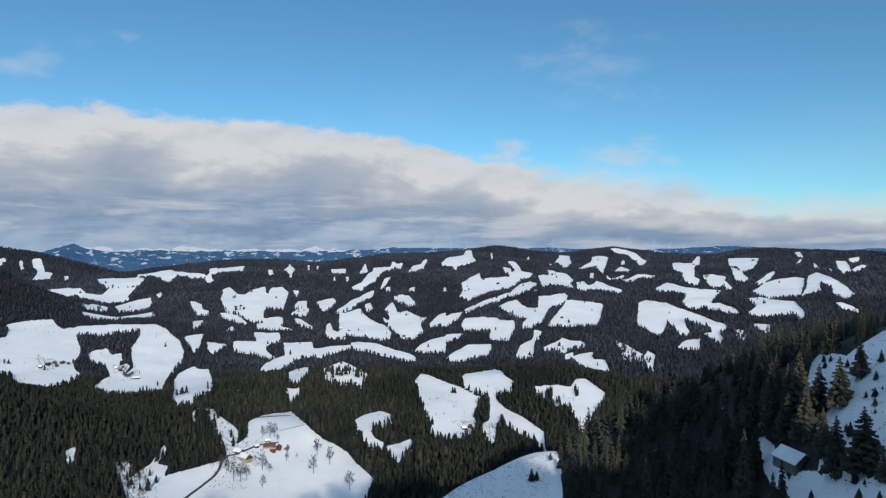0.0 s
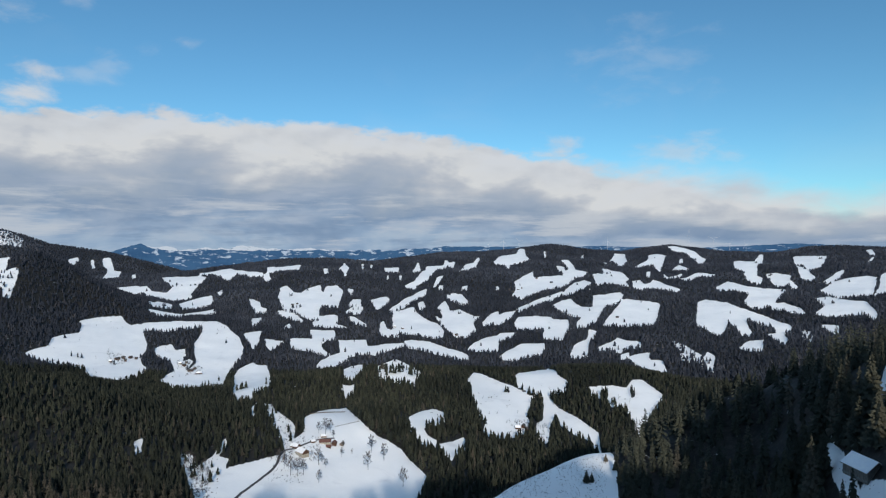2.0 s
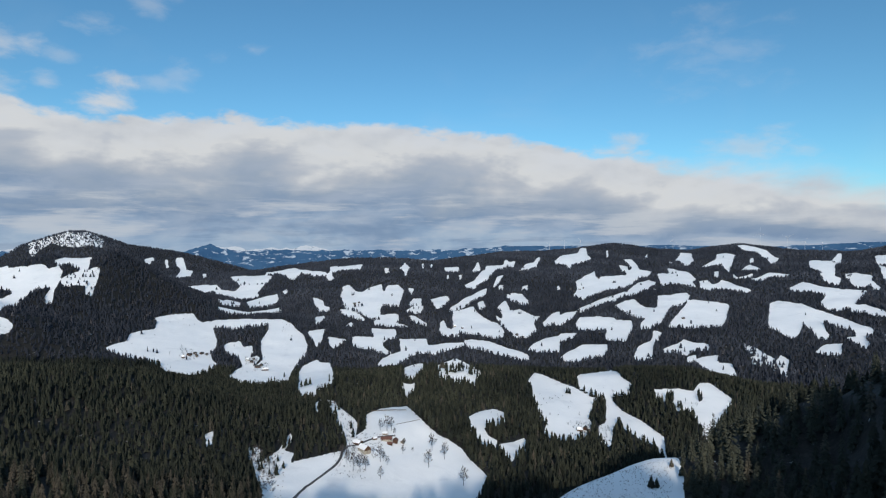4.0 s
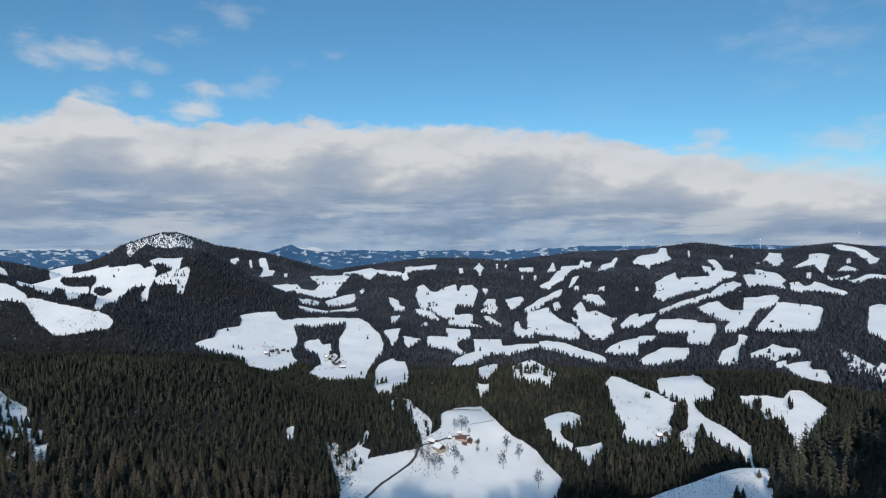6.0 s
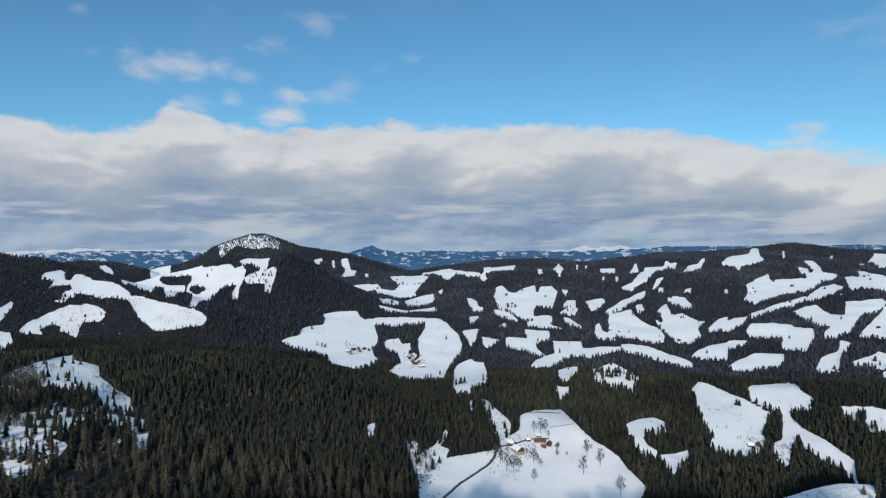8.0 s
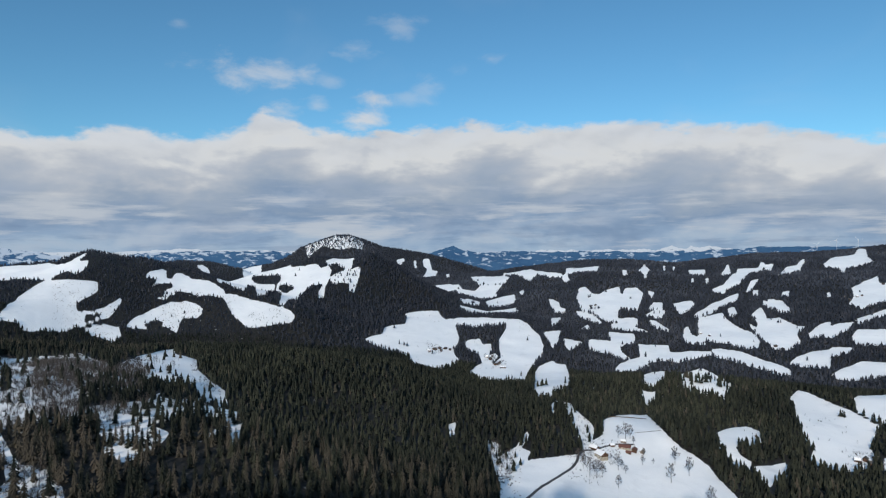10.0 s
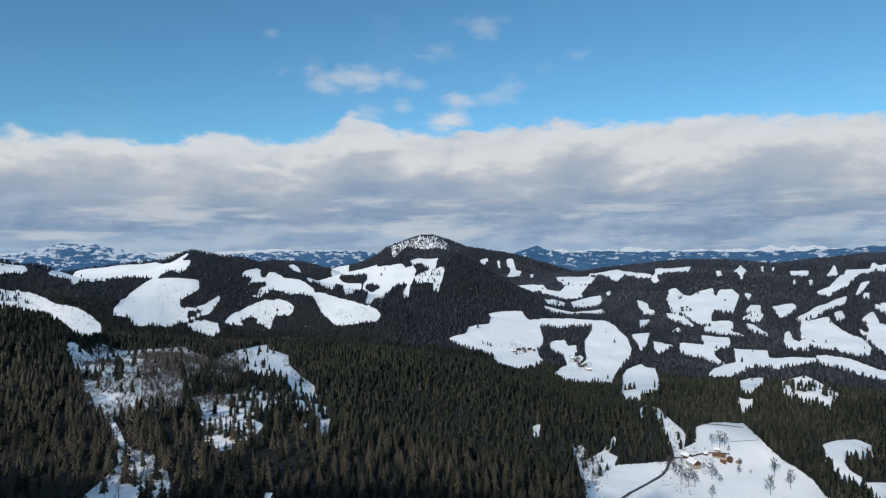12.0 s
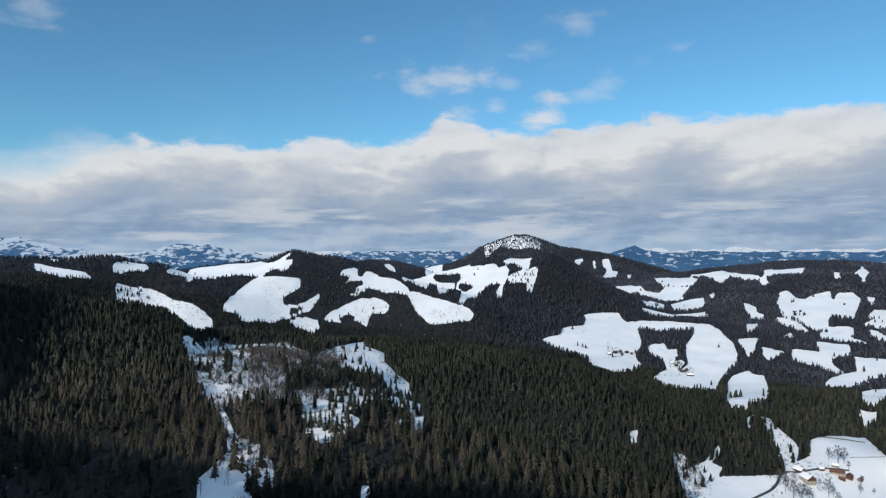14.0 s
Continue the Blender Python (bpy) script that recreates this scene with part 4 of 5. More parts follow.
def scatter(r0, r1, b0, b1, gap, seed):
    """Jittered tree places between two distances and two bearings."""
    rnd = np.random.RandomState(seed)
    n = int(radians(b1 - b0) * (r1 * r1 - r0 * r0) / 2 / (gap * gap) * 1.15)
    r = np.sqrt(rnd.rand(n) * (r1 * r1 - r0 * r0) + r0 * r0)
    b = np.radians(b0 + (b1 - b0) * rnd.rand(n))
    x, y = -np.sin(b) * r, np.cos(b) * r
    cell = np.stack([np.floor(x / gap), np.floor(y / gap)], -1)
    _, first = np.unique(cell, axis=0, return_index=True)
    x, y = x[first], y[first]
    cover = wood_cover(x, y)
    clump = (cover == 0) & (fbm(x / 40, y / 40, 71, 2) > 0.35) & (r[first] > 1000)
    lone = (cover == 0) & (rnd.rand(len(x)) < 0.0008) & (r[first] > 1000) & (r[first] < 3000)
    keep = (rnd.rand(len(x)) < cover) | (clump & (rnd.rand(len(x)) < 0.5)) | lone
    return x[keep], y[keep], rnd


def branchy_shape(whorls, per, seed):
    """A spruce one metre high as whorls of drooping branch sprays round a slim core."""
    rnd = np.random.RandomState(seed)
    verts, tris = [(0, 0, 1.0)], []
    for s in range(5):
        verts.append((0.05 * math.cos(1.257 * s), 0.05 * math.sin(1.257 * s), 0.05))
        tris.append((0, 1 + s, 1 + (s + 1) % 5))
    for k in range(whorls):
        f = (k + 0.6 * rnd.rand()) / whorls
        z = 0.16 + 0.80 * f
        n = max(4, round(per * (1 - 0.35 * f)))
        a0 = rnd.rand() * 6.28
        for s in range(n):
            a = a0 + 6.283 * (s + 0.6 * (rnd.rand() - 0.5)) / n
            r = (0.195 * (1 - f) ** 0.85 + 0.016) * (0.65 + 0.5 * rnd.rand())
            wide = 0.42 + 0.15 * rnd.rand()
            low = z - r * (0.75 - 0.5 * f) - 0.01 + 0.03 * (rnd.rand() - 0.5)
            base = len(verts)
            verts += [(0, 0, z + 0.035), (r * math.cos(a), r * math.sin(a), low)]
            verts += [(0.72 * r * math.cos(a + d), 0.72 * r * math.sin(a + d), low - 0.018) for d in (wide, -wide)]
            tris += [(base, base + 1, base + 2), (base, base + 3, base + 1)]
    return np.array(verts), np.array(tris)


FAR_SHAPES = [conifer_shape(2, 4, s, 0.26) for s in range(4)]
DISTANT_SHAPES = [conifer_shape(1, 5, 60 + s, 0.38) for s in range(4)]
MID_SHAPES = [conifer_shape(3, 5, 10 + s, 0.19) for s in range(5)]
NEAR_SHAPES = [conifer_shape(5, 7, 20 + s, 0.195) for s in range(6)]
BRANCHY_SHAPES = [branchy_shape(9, 6, 80 + s) for s in range(8)]


def stand_height(x, y, rnd, low, high):
    """Tree heights that change from stand to stand; cut on the western hills to fit the camera's view."""
    b, r = np.degrees(np.arctan2(-x, y)), np.hypot(x, y)
    west_cut = 1 - 0.28 * np.clip((b - 42) / 6, 0, 1) * np.clip((r - 1300) / 200, 0, 1)
    return west_cut * (low + (high - low) * np.clip(0.5 + 1.1 * fbm(x / 160, y / 160, 44, 3) + 0.7 * (rnd.rand(len(x)) - 0.5), 0, 1))


for name, r0, r1, b0, b1, gap, low, high, shapes, mat, label in (
        ("spruce_forest", 300, 580, 8, 84, 6.7, 9.5, 22, BRANCHY_SHAPES, SPRUCE, "tall spruce forest with brown larches on the near slope"),
        ("spruce_forest", 580, 720, -38, 84, 5.8, 8.5, 16, NEAR_SHAPES, SPRUCE, "dense dark spruce forest on the slopes around the farm"),
        ("spruce_forest", 500, 580, -38, 8, 6.2, 9, 19, NEAR_SHAPES, SPRUCE, "dense dark spruce forest below the spur"),
        ("spruce_forest", 720, 1500, -38, 84, 5.8, 9.0, 15.5, MID_SHAPES, SPRUCE, "dense dark spruce forest on the lower hills"),
        ("spruce_forest", 1500, 2600, -38, 84, 8.0, 8.5, 15, FAR_SHAPES, HAZED_MIXED_WOOD, "dark spruce forest between the snowy pastures"),
        ("spruce_forest", 2600, 4450, -38, 84, 10.6, 8.5, 13.5, DISTANT_SHAPES, HAZED_MIXED_WOOD, "distant dark forest on the long slope opposite")):
    x, y, rnd = scatter(r0, r1, b0, b1, gap, int(r0))
    off = (np.hypot(x, y) > 500) | (np.arctan2(-x, y) > radians(12))
    x, y = x[off], y[off]
    plant(name, x, y, stand_height(x, y, rnd, low, high), shapes, label, int(r0) + 1, mat)
# streaky wood on the white-topped summit
x, y, rnd = scatter(3850, 4340, 36, 46, 5.0, 17)
b, r = np.degrees(np.arctan2(-x, y)), np.hypot(x, y)
keep = (wood_cover(x, y) < 0.5) & (fbm(b * 2.6, r / 170, 77, 4) > 0.03)
x, y = x[keep], y[keep]
plant("spruce_forest", x, y, rnd.uniform(5, 8, len(x)), FAR_SHAPES, "streaks of stunted wood on the snowy summit", 18, HAZED_MIXED_WOOD)
# out of view: added to make the mountain's cast shadow ragged
x, y, rnd = scatter(395, 720, 118, 245, 9.0, 3)
plant("spruce_forest", x, y, rnd.uniform(14, 24, len(x)), MID_SHAPES, "unseen spruces on the mountain behind the drone that roughen its shadow's edge", 4, SPRUCE)

# ---------------------------------------------------------------- building helpers
def part(name, bm, mat, parent, label="", smooth=False):
    me = bpy.data.meshes.new(name)
    bm.to_mesh(me)
    bm.free()
    for f in me.polygons:
        f.use_smooth = smooth
    me.materials.append(mat)
    ob = new(name, me)
    ob.parent = parent
    if label:
        ob["label"] = label
    return ob


def box(bm, x, y, z, sx, sy, sz, turn=None):
    m = Matrix.LocRotScale((x, y, z), turn, (sx, sy, sz))
    return bmesh.ops.create_cube(bm, size=1, matrix=m)["verts"]


def tube(bm, a, b, ra, rb, sides=5):
    """A tapered stem between two points."""
    a, b = Vector(a), Vector(b)
    way = (b - a).normalized()
    side = way.orthogonal().normalized()
    up = way.cross(side)
    lo, hi = [], []
    for k in range(sides):
        d = side * math.cos(6.283 * k / sides) + up * math.sin(6.283 * k / sides)
        lo.append(bm.verts.new(a + d * ra))
        hi.append(bm.verts.new(b + d * rb))
    for k in range(sides):
        bm.faces.new((lo[k], lo[(k + 1) % sides], hi[(k + 1) % sides], hi[k]))
    return lo, hi


def land_z(x, y):
    return float(rise(np.array([float(x)]), np.array([float(y)]))[0])


def on_land(x, y, turn=0.0, dz=0.0):
    return pose(x, y, land_z(x, y) + dz, 0, 0, turn)


# ---------------------------------------------------------------- spruces that stand out one by one
def spruce(seed, whorls, most, name="spruce"):
    """A spruce one metre high: trunk, and a crown of drooping branches with side twigs."""
    rnd = random.Random(seed)
    tree = new(name)
    bm = bmesh.new()
    tube(bm, (0, 0, -0.02), (0, 0, 0.97), 0.013, 0.002, 6)
    part("trunk", bm, BARK, tree, "grey-brown bark")
    bm = bmesh.new()
    lean = rnd.uniform(0.9, 1.1)
    for k in range(whorls):
        f = max(0.0, (k + rnd.uniform(-0.25, 0.25)) / whorls)
        z = 0.09 + 0.885 * f ** 0.95
        reach = lean * (0.175 * (1 - f) ** 0.9 + 0.009)
        n = max(4, round(most * (1 - 0.5 * f)))
        a0 = rnd.uniform(0, 6.28)
        for s in range(n):
            a = a0 + 6.283 * s / n + rnd.uniform(-0.3, 0.3)
            r = reach * rnd.uniform(0.6, 1.12)
            droop = r * (0.62 - 0.8 * f) + rnd.uniform(-0.01, 0.01)
            c, t = math.cos(a), math.sin(a)
            shift = rnd.uniform(-0.55, 0.55) * 0.9 / whorls
            half = r * rnd.uniform(0.24, 0.36)
            hang = 0.020 + 0.12 * r

            def at(u, v, w):
                return bm.verts.new((c * u - t * v, t * u + c * v, min(z + w + shift, 0.995)))
            root, tip = at(0.0, 0, 0.022), at(r, 0, -droop)
            left, right = at(r * 0.6, half, -droop * 0.8 - hang * 0.8), at(r * 0.6, -half, -droop * 0.8 - hang * 0.8)
            spine = at(r * 0.5, 0, -droop * 0.28 + 0.006)
            bm.faces.new((root, spine, left))
            bm.faces.new((root, right, spine))
            bm.faces.new((spine, tip, left))
            bm.faces.new((spine, right, tip))
            if most > 6:
                for side in (1, -1):
                    p = at(r * 0.82, side * half * 0.62, -droop - hang * 1.2)
                    q = at(r * 0.34, side * half * 0.9, -droop * 0.5 - hang)
                    bm.faces.new((spine, tip, p) if side > 0 else (spine, p, tip))
                    bm.faces.new((root, spine, q) if side > 0 else (root, q, spine))
    part("crown", bm, SPRUCE_NEAR, tree, "dark green drooping needles")
    return tagged(tree, "tall dark spruce on the shaded slope", "tree", "spruces on the near spur")


MODELS = [spruce(100 + k, 27, 8) for k in range(6)]
DETAILED = []
for k in range(5):
    model = spruce(200 + k, 16, 6, "spruce_pattern")
    crown = next(c for c in model.children if c.name.startswith("crown")).data
    crown.calc_loop_triangles()
    DETAILED.append((np.array([v.co for v in crown.vertices]), np.array([t.vertices for t in crown.loop_triangles])))
    for ob in (*model.children, model):
        bpy.data.objects.remove(ob)

x, y, rnd = scatter(135, 500, -38.5, 12, 9.4, 5)
free = (np.hypot(x - 136.6, y - 250.3) > 11) & (np.hypot(x - 129.5, y - 241.0) > 13) & ~((np.abs(np.degrees(np.arctan2(-x, y)) + 28.7) < 2.6) & (np.hypot(x, y) < 262))
x, y = x[free], y[free]
r = np.hypot(x, y)
b = np.degrees(np.arctan2(-x, y))
order = np.argsort(np.where(b < -6, r, r + 90))
# wood cut lower and thinner towards the spur's tip to fit the camera's view
VIEW_OUTLINE = [(-40, -3.4), (-34.6, -3.9), (-27.3, -5.6), (-22.8, -8.0), (-17.9, -10.6), (-13.2, -12.7), (-10.8, -15.4), (-8.5, -17.6), (12, -24)]
room = r * np.tan(np.radians(np.interp(b, [c[0] for c in VIEW_OUTLINE], [c[1] for c in VIEW_OUTLINE]))) + EYE - rise(x, y)
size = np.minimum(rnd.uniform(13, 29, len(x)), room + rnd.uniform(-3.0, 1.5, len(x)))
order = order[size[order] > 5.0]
singles, rest = order[:250], order[250:]
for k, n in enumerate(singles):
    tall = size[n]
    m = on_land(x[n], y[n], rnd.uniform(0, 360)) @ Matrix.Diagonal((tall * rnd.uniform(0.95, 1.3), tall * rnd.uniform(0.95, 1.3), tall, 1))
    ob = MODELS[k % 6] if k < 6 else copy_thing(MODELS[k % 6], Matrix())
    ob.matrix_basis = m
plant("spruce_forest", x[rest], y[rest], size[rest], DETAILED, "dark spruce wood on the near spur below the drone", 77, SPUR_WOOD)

# ---------------------------------------------------------------- more materials
def plain_material(name, a, b, scale, rough=0.8, bump=0.3, metal=0.0):
    m, net = material(name)
    p = net.node("ShaderNodeTexCoord").outputs["Object"]
    n = net.noise(p, scale, 5.0, 0.65)
    finish(net, net.mix(net.band(n, 0.3, 0.7), a, b), rough, metal, bump=n, strength=bump, distance=0.05)
    return m


def plank_material(name, a, b):
    m, net = material(name)
    p = net.node("ShaderNodeTexCoord").outputs["Object"]
    stretch = net.node("ShaderNodeMapping", {0: p, 3: (5.0, 5.0, 0.35)}).outputs[0]
    n = net.noise(stretch, 1.2, 5.0, 0.7)
    finish(net, net.mix(net.band(n, 0.32, 0.68), a, b), 0.9, bump=n, strength=0.5, distance=0.04, spec=0.1)
    return m


OLD_WOOD = plank_material("weathered_planks", (0.12, 0.10, 0.088, 1), (0.31, 0.265, 0.23, 1))
BROWN_WOOD = plank_material("brown_boards", (0.045, 0.028, 0.020, 1), (0.115, 0.064, 0.044, 1))
RED_TILE = plain_material("red_tiles", (0.095, 0.046, 0.037, 1), (0.17, 0.080, 0.062, 1), 1.4)
CREAM = plain_material("cream_plaster", (0.27, 0.245, 0.20, 1), (0.36, 0.33, 0.27, 1), 0.6, bump=0.1)
WHITE_WALL = plain_material("white_plaster", (0.70, 0.69, 0.66, 1), (0.80, 0.79, 0.76, 1), 0.6, bump=0.1)
SNOW = plain_material("roof_snow", (0.80, 0.82, 0.85, 1), (0.88, 0.885, 0.89, 1), 0.5, 0.7, 0.4)
STONE = plain_material("field_stone", (0.12, 0.115, 0.11, 1), (0.28, 0.27, 0.25, 1), 1.5)
PANE = plain_material("window_glass", (0.02, 0.025, 0.03, 1), (0.035, 0.04, 0.05, 1), 0.5, 0.12, 0.0)
ASPHALT = plain_material("cleared_road", (0.045, 0.046, 0.05, 1), (0.085, 0.085, 0.09, 1), 0.15)
TURBINE = plain_material("white_enamel", (0.72, 0.73, 0.75, 1), (0.78, 0.79, 0.80, 1), 0.05, 0.4, 0.0)
TWIG = bark_material("bare_twigs", (0.050, 0.044, 0.042, 1), (0.115, 0.102, 0.096, 1))
DARK_ROOF = plain_material("dark_roof", (0.04, 0.038, 0.037, 1), (0.095, 0.088, 0.084, 1), 1.2)
LARCH = bark_material("leafless_larch", (0.085, 0.064, 0.048, 1), (0.20, 0.155, 0.115, 1))


# ---------------------------------------------------------------- houses
def gable_walls(bm, l, w, h, rise_):
    """Four walls with gables at both ends, closed at the top by the roof slabs."""
    pts = [(-l / 2, -w / 2), (l / 2, -w / 2), (l / 2, w / 2), (-l / 2, w / 2)]
    lo = [bm.verts.new((x, y, -1.2)) for x, y in pts]
    hi = [bm.verts.new((x, y, h)) for x, y in pts]
    a, b = bm.verts.new((-l / 2, 0, h + rise_)), bm.verts.new((l / 2, 0, h + rise_))
    bm.faces.new((lo[0], lo[1], hi[1], hi[0]))
    bm.faces.new((lo[2], lo[3], hi[3], hi[2]))
    bm.faces.new((lo[1], lo[2], hi[2], b, hi[1]))
    bm.faces.new((lo[3], lo[0], hi[0], a, hi[3]))
    bm.faces.new((hi[0], hi[1], b, a))
    bm.faces.new((hi[2], hi[3], a, b))
    bm.faces.new(lo[::-1])


def slab(l, w, h, rise_, side, over, thick, lift=0.0):
    """One pitched roof plate with its overhang."""
    bm = bmesh.new()
    run = w / 2 + over
    drop = rise_ * over / (w / 2)
    s = side
    top = [(-l / 2 - over, 0, h + rise_), (l / 2 + over, 0, h + rise_), (l / 2 + over, s * run, h - drop), (-l / 2 - over, s * run, h - drop)]
    low = [bm.verts.new((x, y, z + 0.02 + lift)) for x, y, z in top]
    up = [bm.verts.new((x, y, z + 0.02 + lift + thick)) for x, y, z in top]
    bm.faces.new(low if s > 0 else low[::-1])
    bm.faces.new(up[::-1] if s > 0 else up)
    for k in range(4):
        f = (low[k], low[(k + 1) % 4], up[(k + 1) % 4], up[k])
        bm.faces.new(f[::-1] if s > 0 else f)
    bmesh.ops.recalc_face_normals(bm, faces=bm.faces)
    return bm


def house(name, x, y, turn, l, w, h, rise_, wall, gable, roof, label, category="house", windows=0, floors=1, chimney=False, snowy=True, group=""):
    """A house or barn with its ridge along x, resting on the lie of the land."""
    home = new(name)
    bm = bmesh.new()
    gable_walls(bm, l, w, h, rise_)
    part("wall", bm, wall, home)
    if gable is not wall:
        for s in (-1, 1):
            bm = bmesh.new()
            vs = [bm.verts.new((s * (l / 2 + dx), yy, zz)) for dx in (0.0, 0.08) for yy, zz in ((-w / 2, h * 0.62), (w / 2, h * 0.62), (w / 2, h), (0, h + rise_), (-w / 2, h))]
            bm.faces.new(vs[:5])
            bm.faces.new(vs[5:])
            for k in range(5):
                bm.faces.new((vs[k], vs[(k + 1) % 5], vs[5 + (k + 1) % 5], vs[5 + k]))
            bmesh.ops.recalc_face_normals(bm, faces=bm.faces)
            part("gable_boards", bm, gable, home, "dark boarded gable")
    for s in (-1, 1):
        plate = part("roof", slab(l, w, h, rise_, s, 0.7, 0.16), roof, home)
        if snowy:
            part("snow_cover", slab(l - 0.2, w, h, rise_, s, 0.62, 0.22, 0.165), SNOW, plate, "layer of lying snow")
    for floor in range(floors):
        for side in (-1, 1):
            for k in range(windows):
                wx = (k + 0.5) / windows * l - l / 2
                wz = 1.5 + floor * 2.7
                bm = bmesh.new()
                box(bm, wx, side * (w / 2 + 0.03), wz, 1.15, 0.08, 1.35)
                f = part("window", bm, WHITE_WALL, home, "white window frame")
                bm = bmesh.new()
                box(bm, wx, side * (w / 2 + 0.065), wz, 0.9, 0.06, 1.1)
                part("pane", bm, PANE, f, "dark glass")
    bm = bmesh.new()
    box(bm, l / 2 + 0.03, 0, 1.05, 0.08, 1.6 if windows == 0 else 1.0, 2.1)
    part("door", bm, OLD_WOOD, home, "plank door")
    if chimney:
        bm = bmesh.new()
        box(bm, l * 0.18, 0.4, h + rise_ + 0.4, 0.7, 0.7, 1.7)
        part("chimney", bm, STONE, home, "brick chimney")
    home.matrix_basis = on_land(x, y, turn)
    return tagged(home, label, category, group)

# ---------------------------------------------------------------- the near spur: hay hut and trees on the open slope
HUT = 136.6, 250.3
hut = house("hay_hut", *HUT, -80.5, 12.6, 8.2, 3.3, 3.4, OLD_WOOD, OLD_WOOD, OLD_WOOD,
            "weathered grey timber hay hut with a snow-covered roof", "hut")
for k in range(24):
    bm = bmesh.new()
    across = -3.9 + k * 0.339
    tall = 3.25 + 3.3 * (1 - abs(across) / 4.1)
    box(bm, 6.35, across, tall / 2, 0.06, 0.28, tall)
    part("board", bm, OLD_WOOD, hut)
bm = bmesh.new()
box(bm, 0, 0, -0.25, 12.9, 8.5, 0.6)
part("plinth", bm, STONE, hut, "rough stone footing")


def stand(x, y, tall, wide=1.0, k=0, label="", group="trees on the open slope"):
    ob = copy_thing(MODELS[k % 6], Matrix())
    ob.matrix_basis = on_land(x, y, 57.0 * k) @ Matrix.Diagonal((tall * wide, tall * wide, tall, 1))
    return tagged(ob, label, "tree", group)


for k, (x, y, tall, wide) in enumerate(((164.9, 253.5, 14.5, 1.9), (154.4, 249.5, 19.3, 1.64), (151.3, 258.0, 21.3, 1.71), (137.5, 209.3, 20.9, 1.88), (135.8, 221.5, 20.2, 1.38),
                                        (123.5, 233.9, 20.6, 0.82), (125.1, 243.3, 14.5, 1.11), (151.7, 273.1, 30.0, 1.23), (148.9, 276.8, 29.1, 1.19), (145.0, 256.9, 21.4, 1.52),
                                        (155.8, 304.5, 30.0, 1.0), (149.1, 310.1, 27.2, 1.7), (139.9, 305.0, 30.0, 1.31), (163.1, 330.2, 30.0, 1.07), (138.8, 232.5, 13.7, 1.7),
                                        (141.4, 238.6, 15.5, 1.4), (145.4, 270.3, 20.9, 1.44), (148.2, 287.2, 23.2, 1.36))):
    stand(x, y, tall, wide, k, "full dark spruce on the snowy slope by the hut")
for k, (x, y, tall) in enumerate(((170.4, 286.3, 3.5), (174.2, 293.5, 3.3), (173.9, 287.9, 3.0), (172.4, 252.3, 4.9), (164.3, 243.4, 3.6), (157.5, 238.9, 2.8), (158.2, 234.9, 3.7),
                                  (155.3, 230.6, 3.2), (152.9, 227.1, 1.9), (145.7, 229.5, 5.4), (146.6, 233.2, 3.4), (134.0, 204.0, 2.1), (130.4, 201.2, 3.8), (131.5, 193.2, 2.7),
                                  (134.0, 208.7, 4.5), (160.9, 234.9, 1.5), (150.6, 226.2, 1.3), (127.9, 222.9, 3.9), (136.0, 197.9, 8.6), (169.3, 268.6, 3.5), (160.0, 238.8, 1.3),
                                  (162.5, 252.5, 1.2), (55.0, 397.9, 7.7), (58.0, 396.6, 6.2), (75.5, 388.3, 13.7), (80.0, 385.0, 9.0), (74.0, 405.0, 7.5), (79.5, 397.0, 6.5), (69.5, 415.0, 5.0), (71.5, 372.0, 4.0))):
    stand(x, y, tall, 1.9, k + 3, "young bushy spruce sticking out of the snow")


# ---------------------------------------------------------------- leafless trees
def bare_tree(seed, limbs, levels, name="bare_tree"):
    """A leafless tree one metre high: trunk, and an oval crown of limbs that fork into fine twigs."""
    rnd = random.Random(seed)
    tree = new(name)
    trunk = bmesh.new()
    tube(trunk, (0, 0, -0.03), (0.01, 0, 0.45), 0.018, 0.012, 6)
    tube(trunk, (0.01, 0, 0.45), (0.0, 0.01, 0.86), 0.012, 0.003, 5)
    part("trunk", trunk, TWIG, tree)
    bm = bmesh.new()

    def fork(p, way, size, radius, level):
        q = p + way * size
        tube(bm, p, q, radius, radius * 0.55, 3)
        if level == 0:
            return
        for _ in range(4):
            turn = Vector((rnd.gauss(0, 1), rnd.gauss(0, 1), rnd.gauss(0.4, 0.6)))
            fork(p + way * size * rnd.uniform(0.35, 1.0), (way + turn * 0.45).normalized(), size * rnd.uniform(0.45, 0.7), max(radius * 0.55, 0.003), level - 1)
    for k in range(limbs):
        f = k / limbs
        a = 2.4 * k + rnd.uniform(-0.4, 0.4)
        lift = 0.55 + 0.9 * f
        way = Vector((math.cos(a), math.sin(a), lift)).normalized()
        fork(Vector((0.005, 0, 0.22 + 0.55 * f)), way, (0.26 - 0.12 * f) * rnd.uniform(0.8, 1.2), 0.007, levels)
    part("crown", bm, TWIG, tree, "fine grey-brown leafless twigs")
    return tagged(tree, "leafless oval-crowned tree on the snowy farm meadow", "tree", "bare trees around the farm")


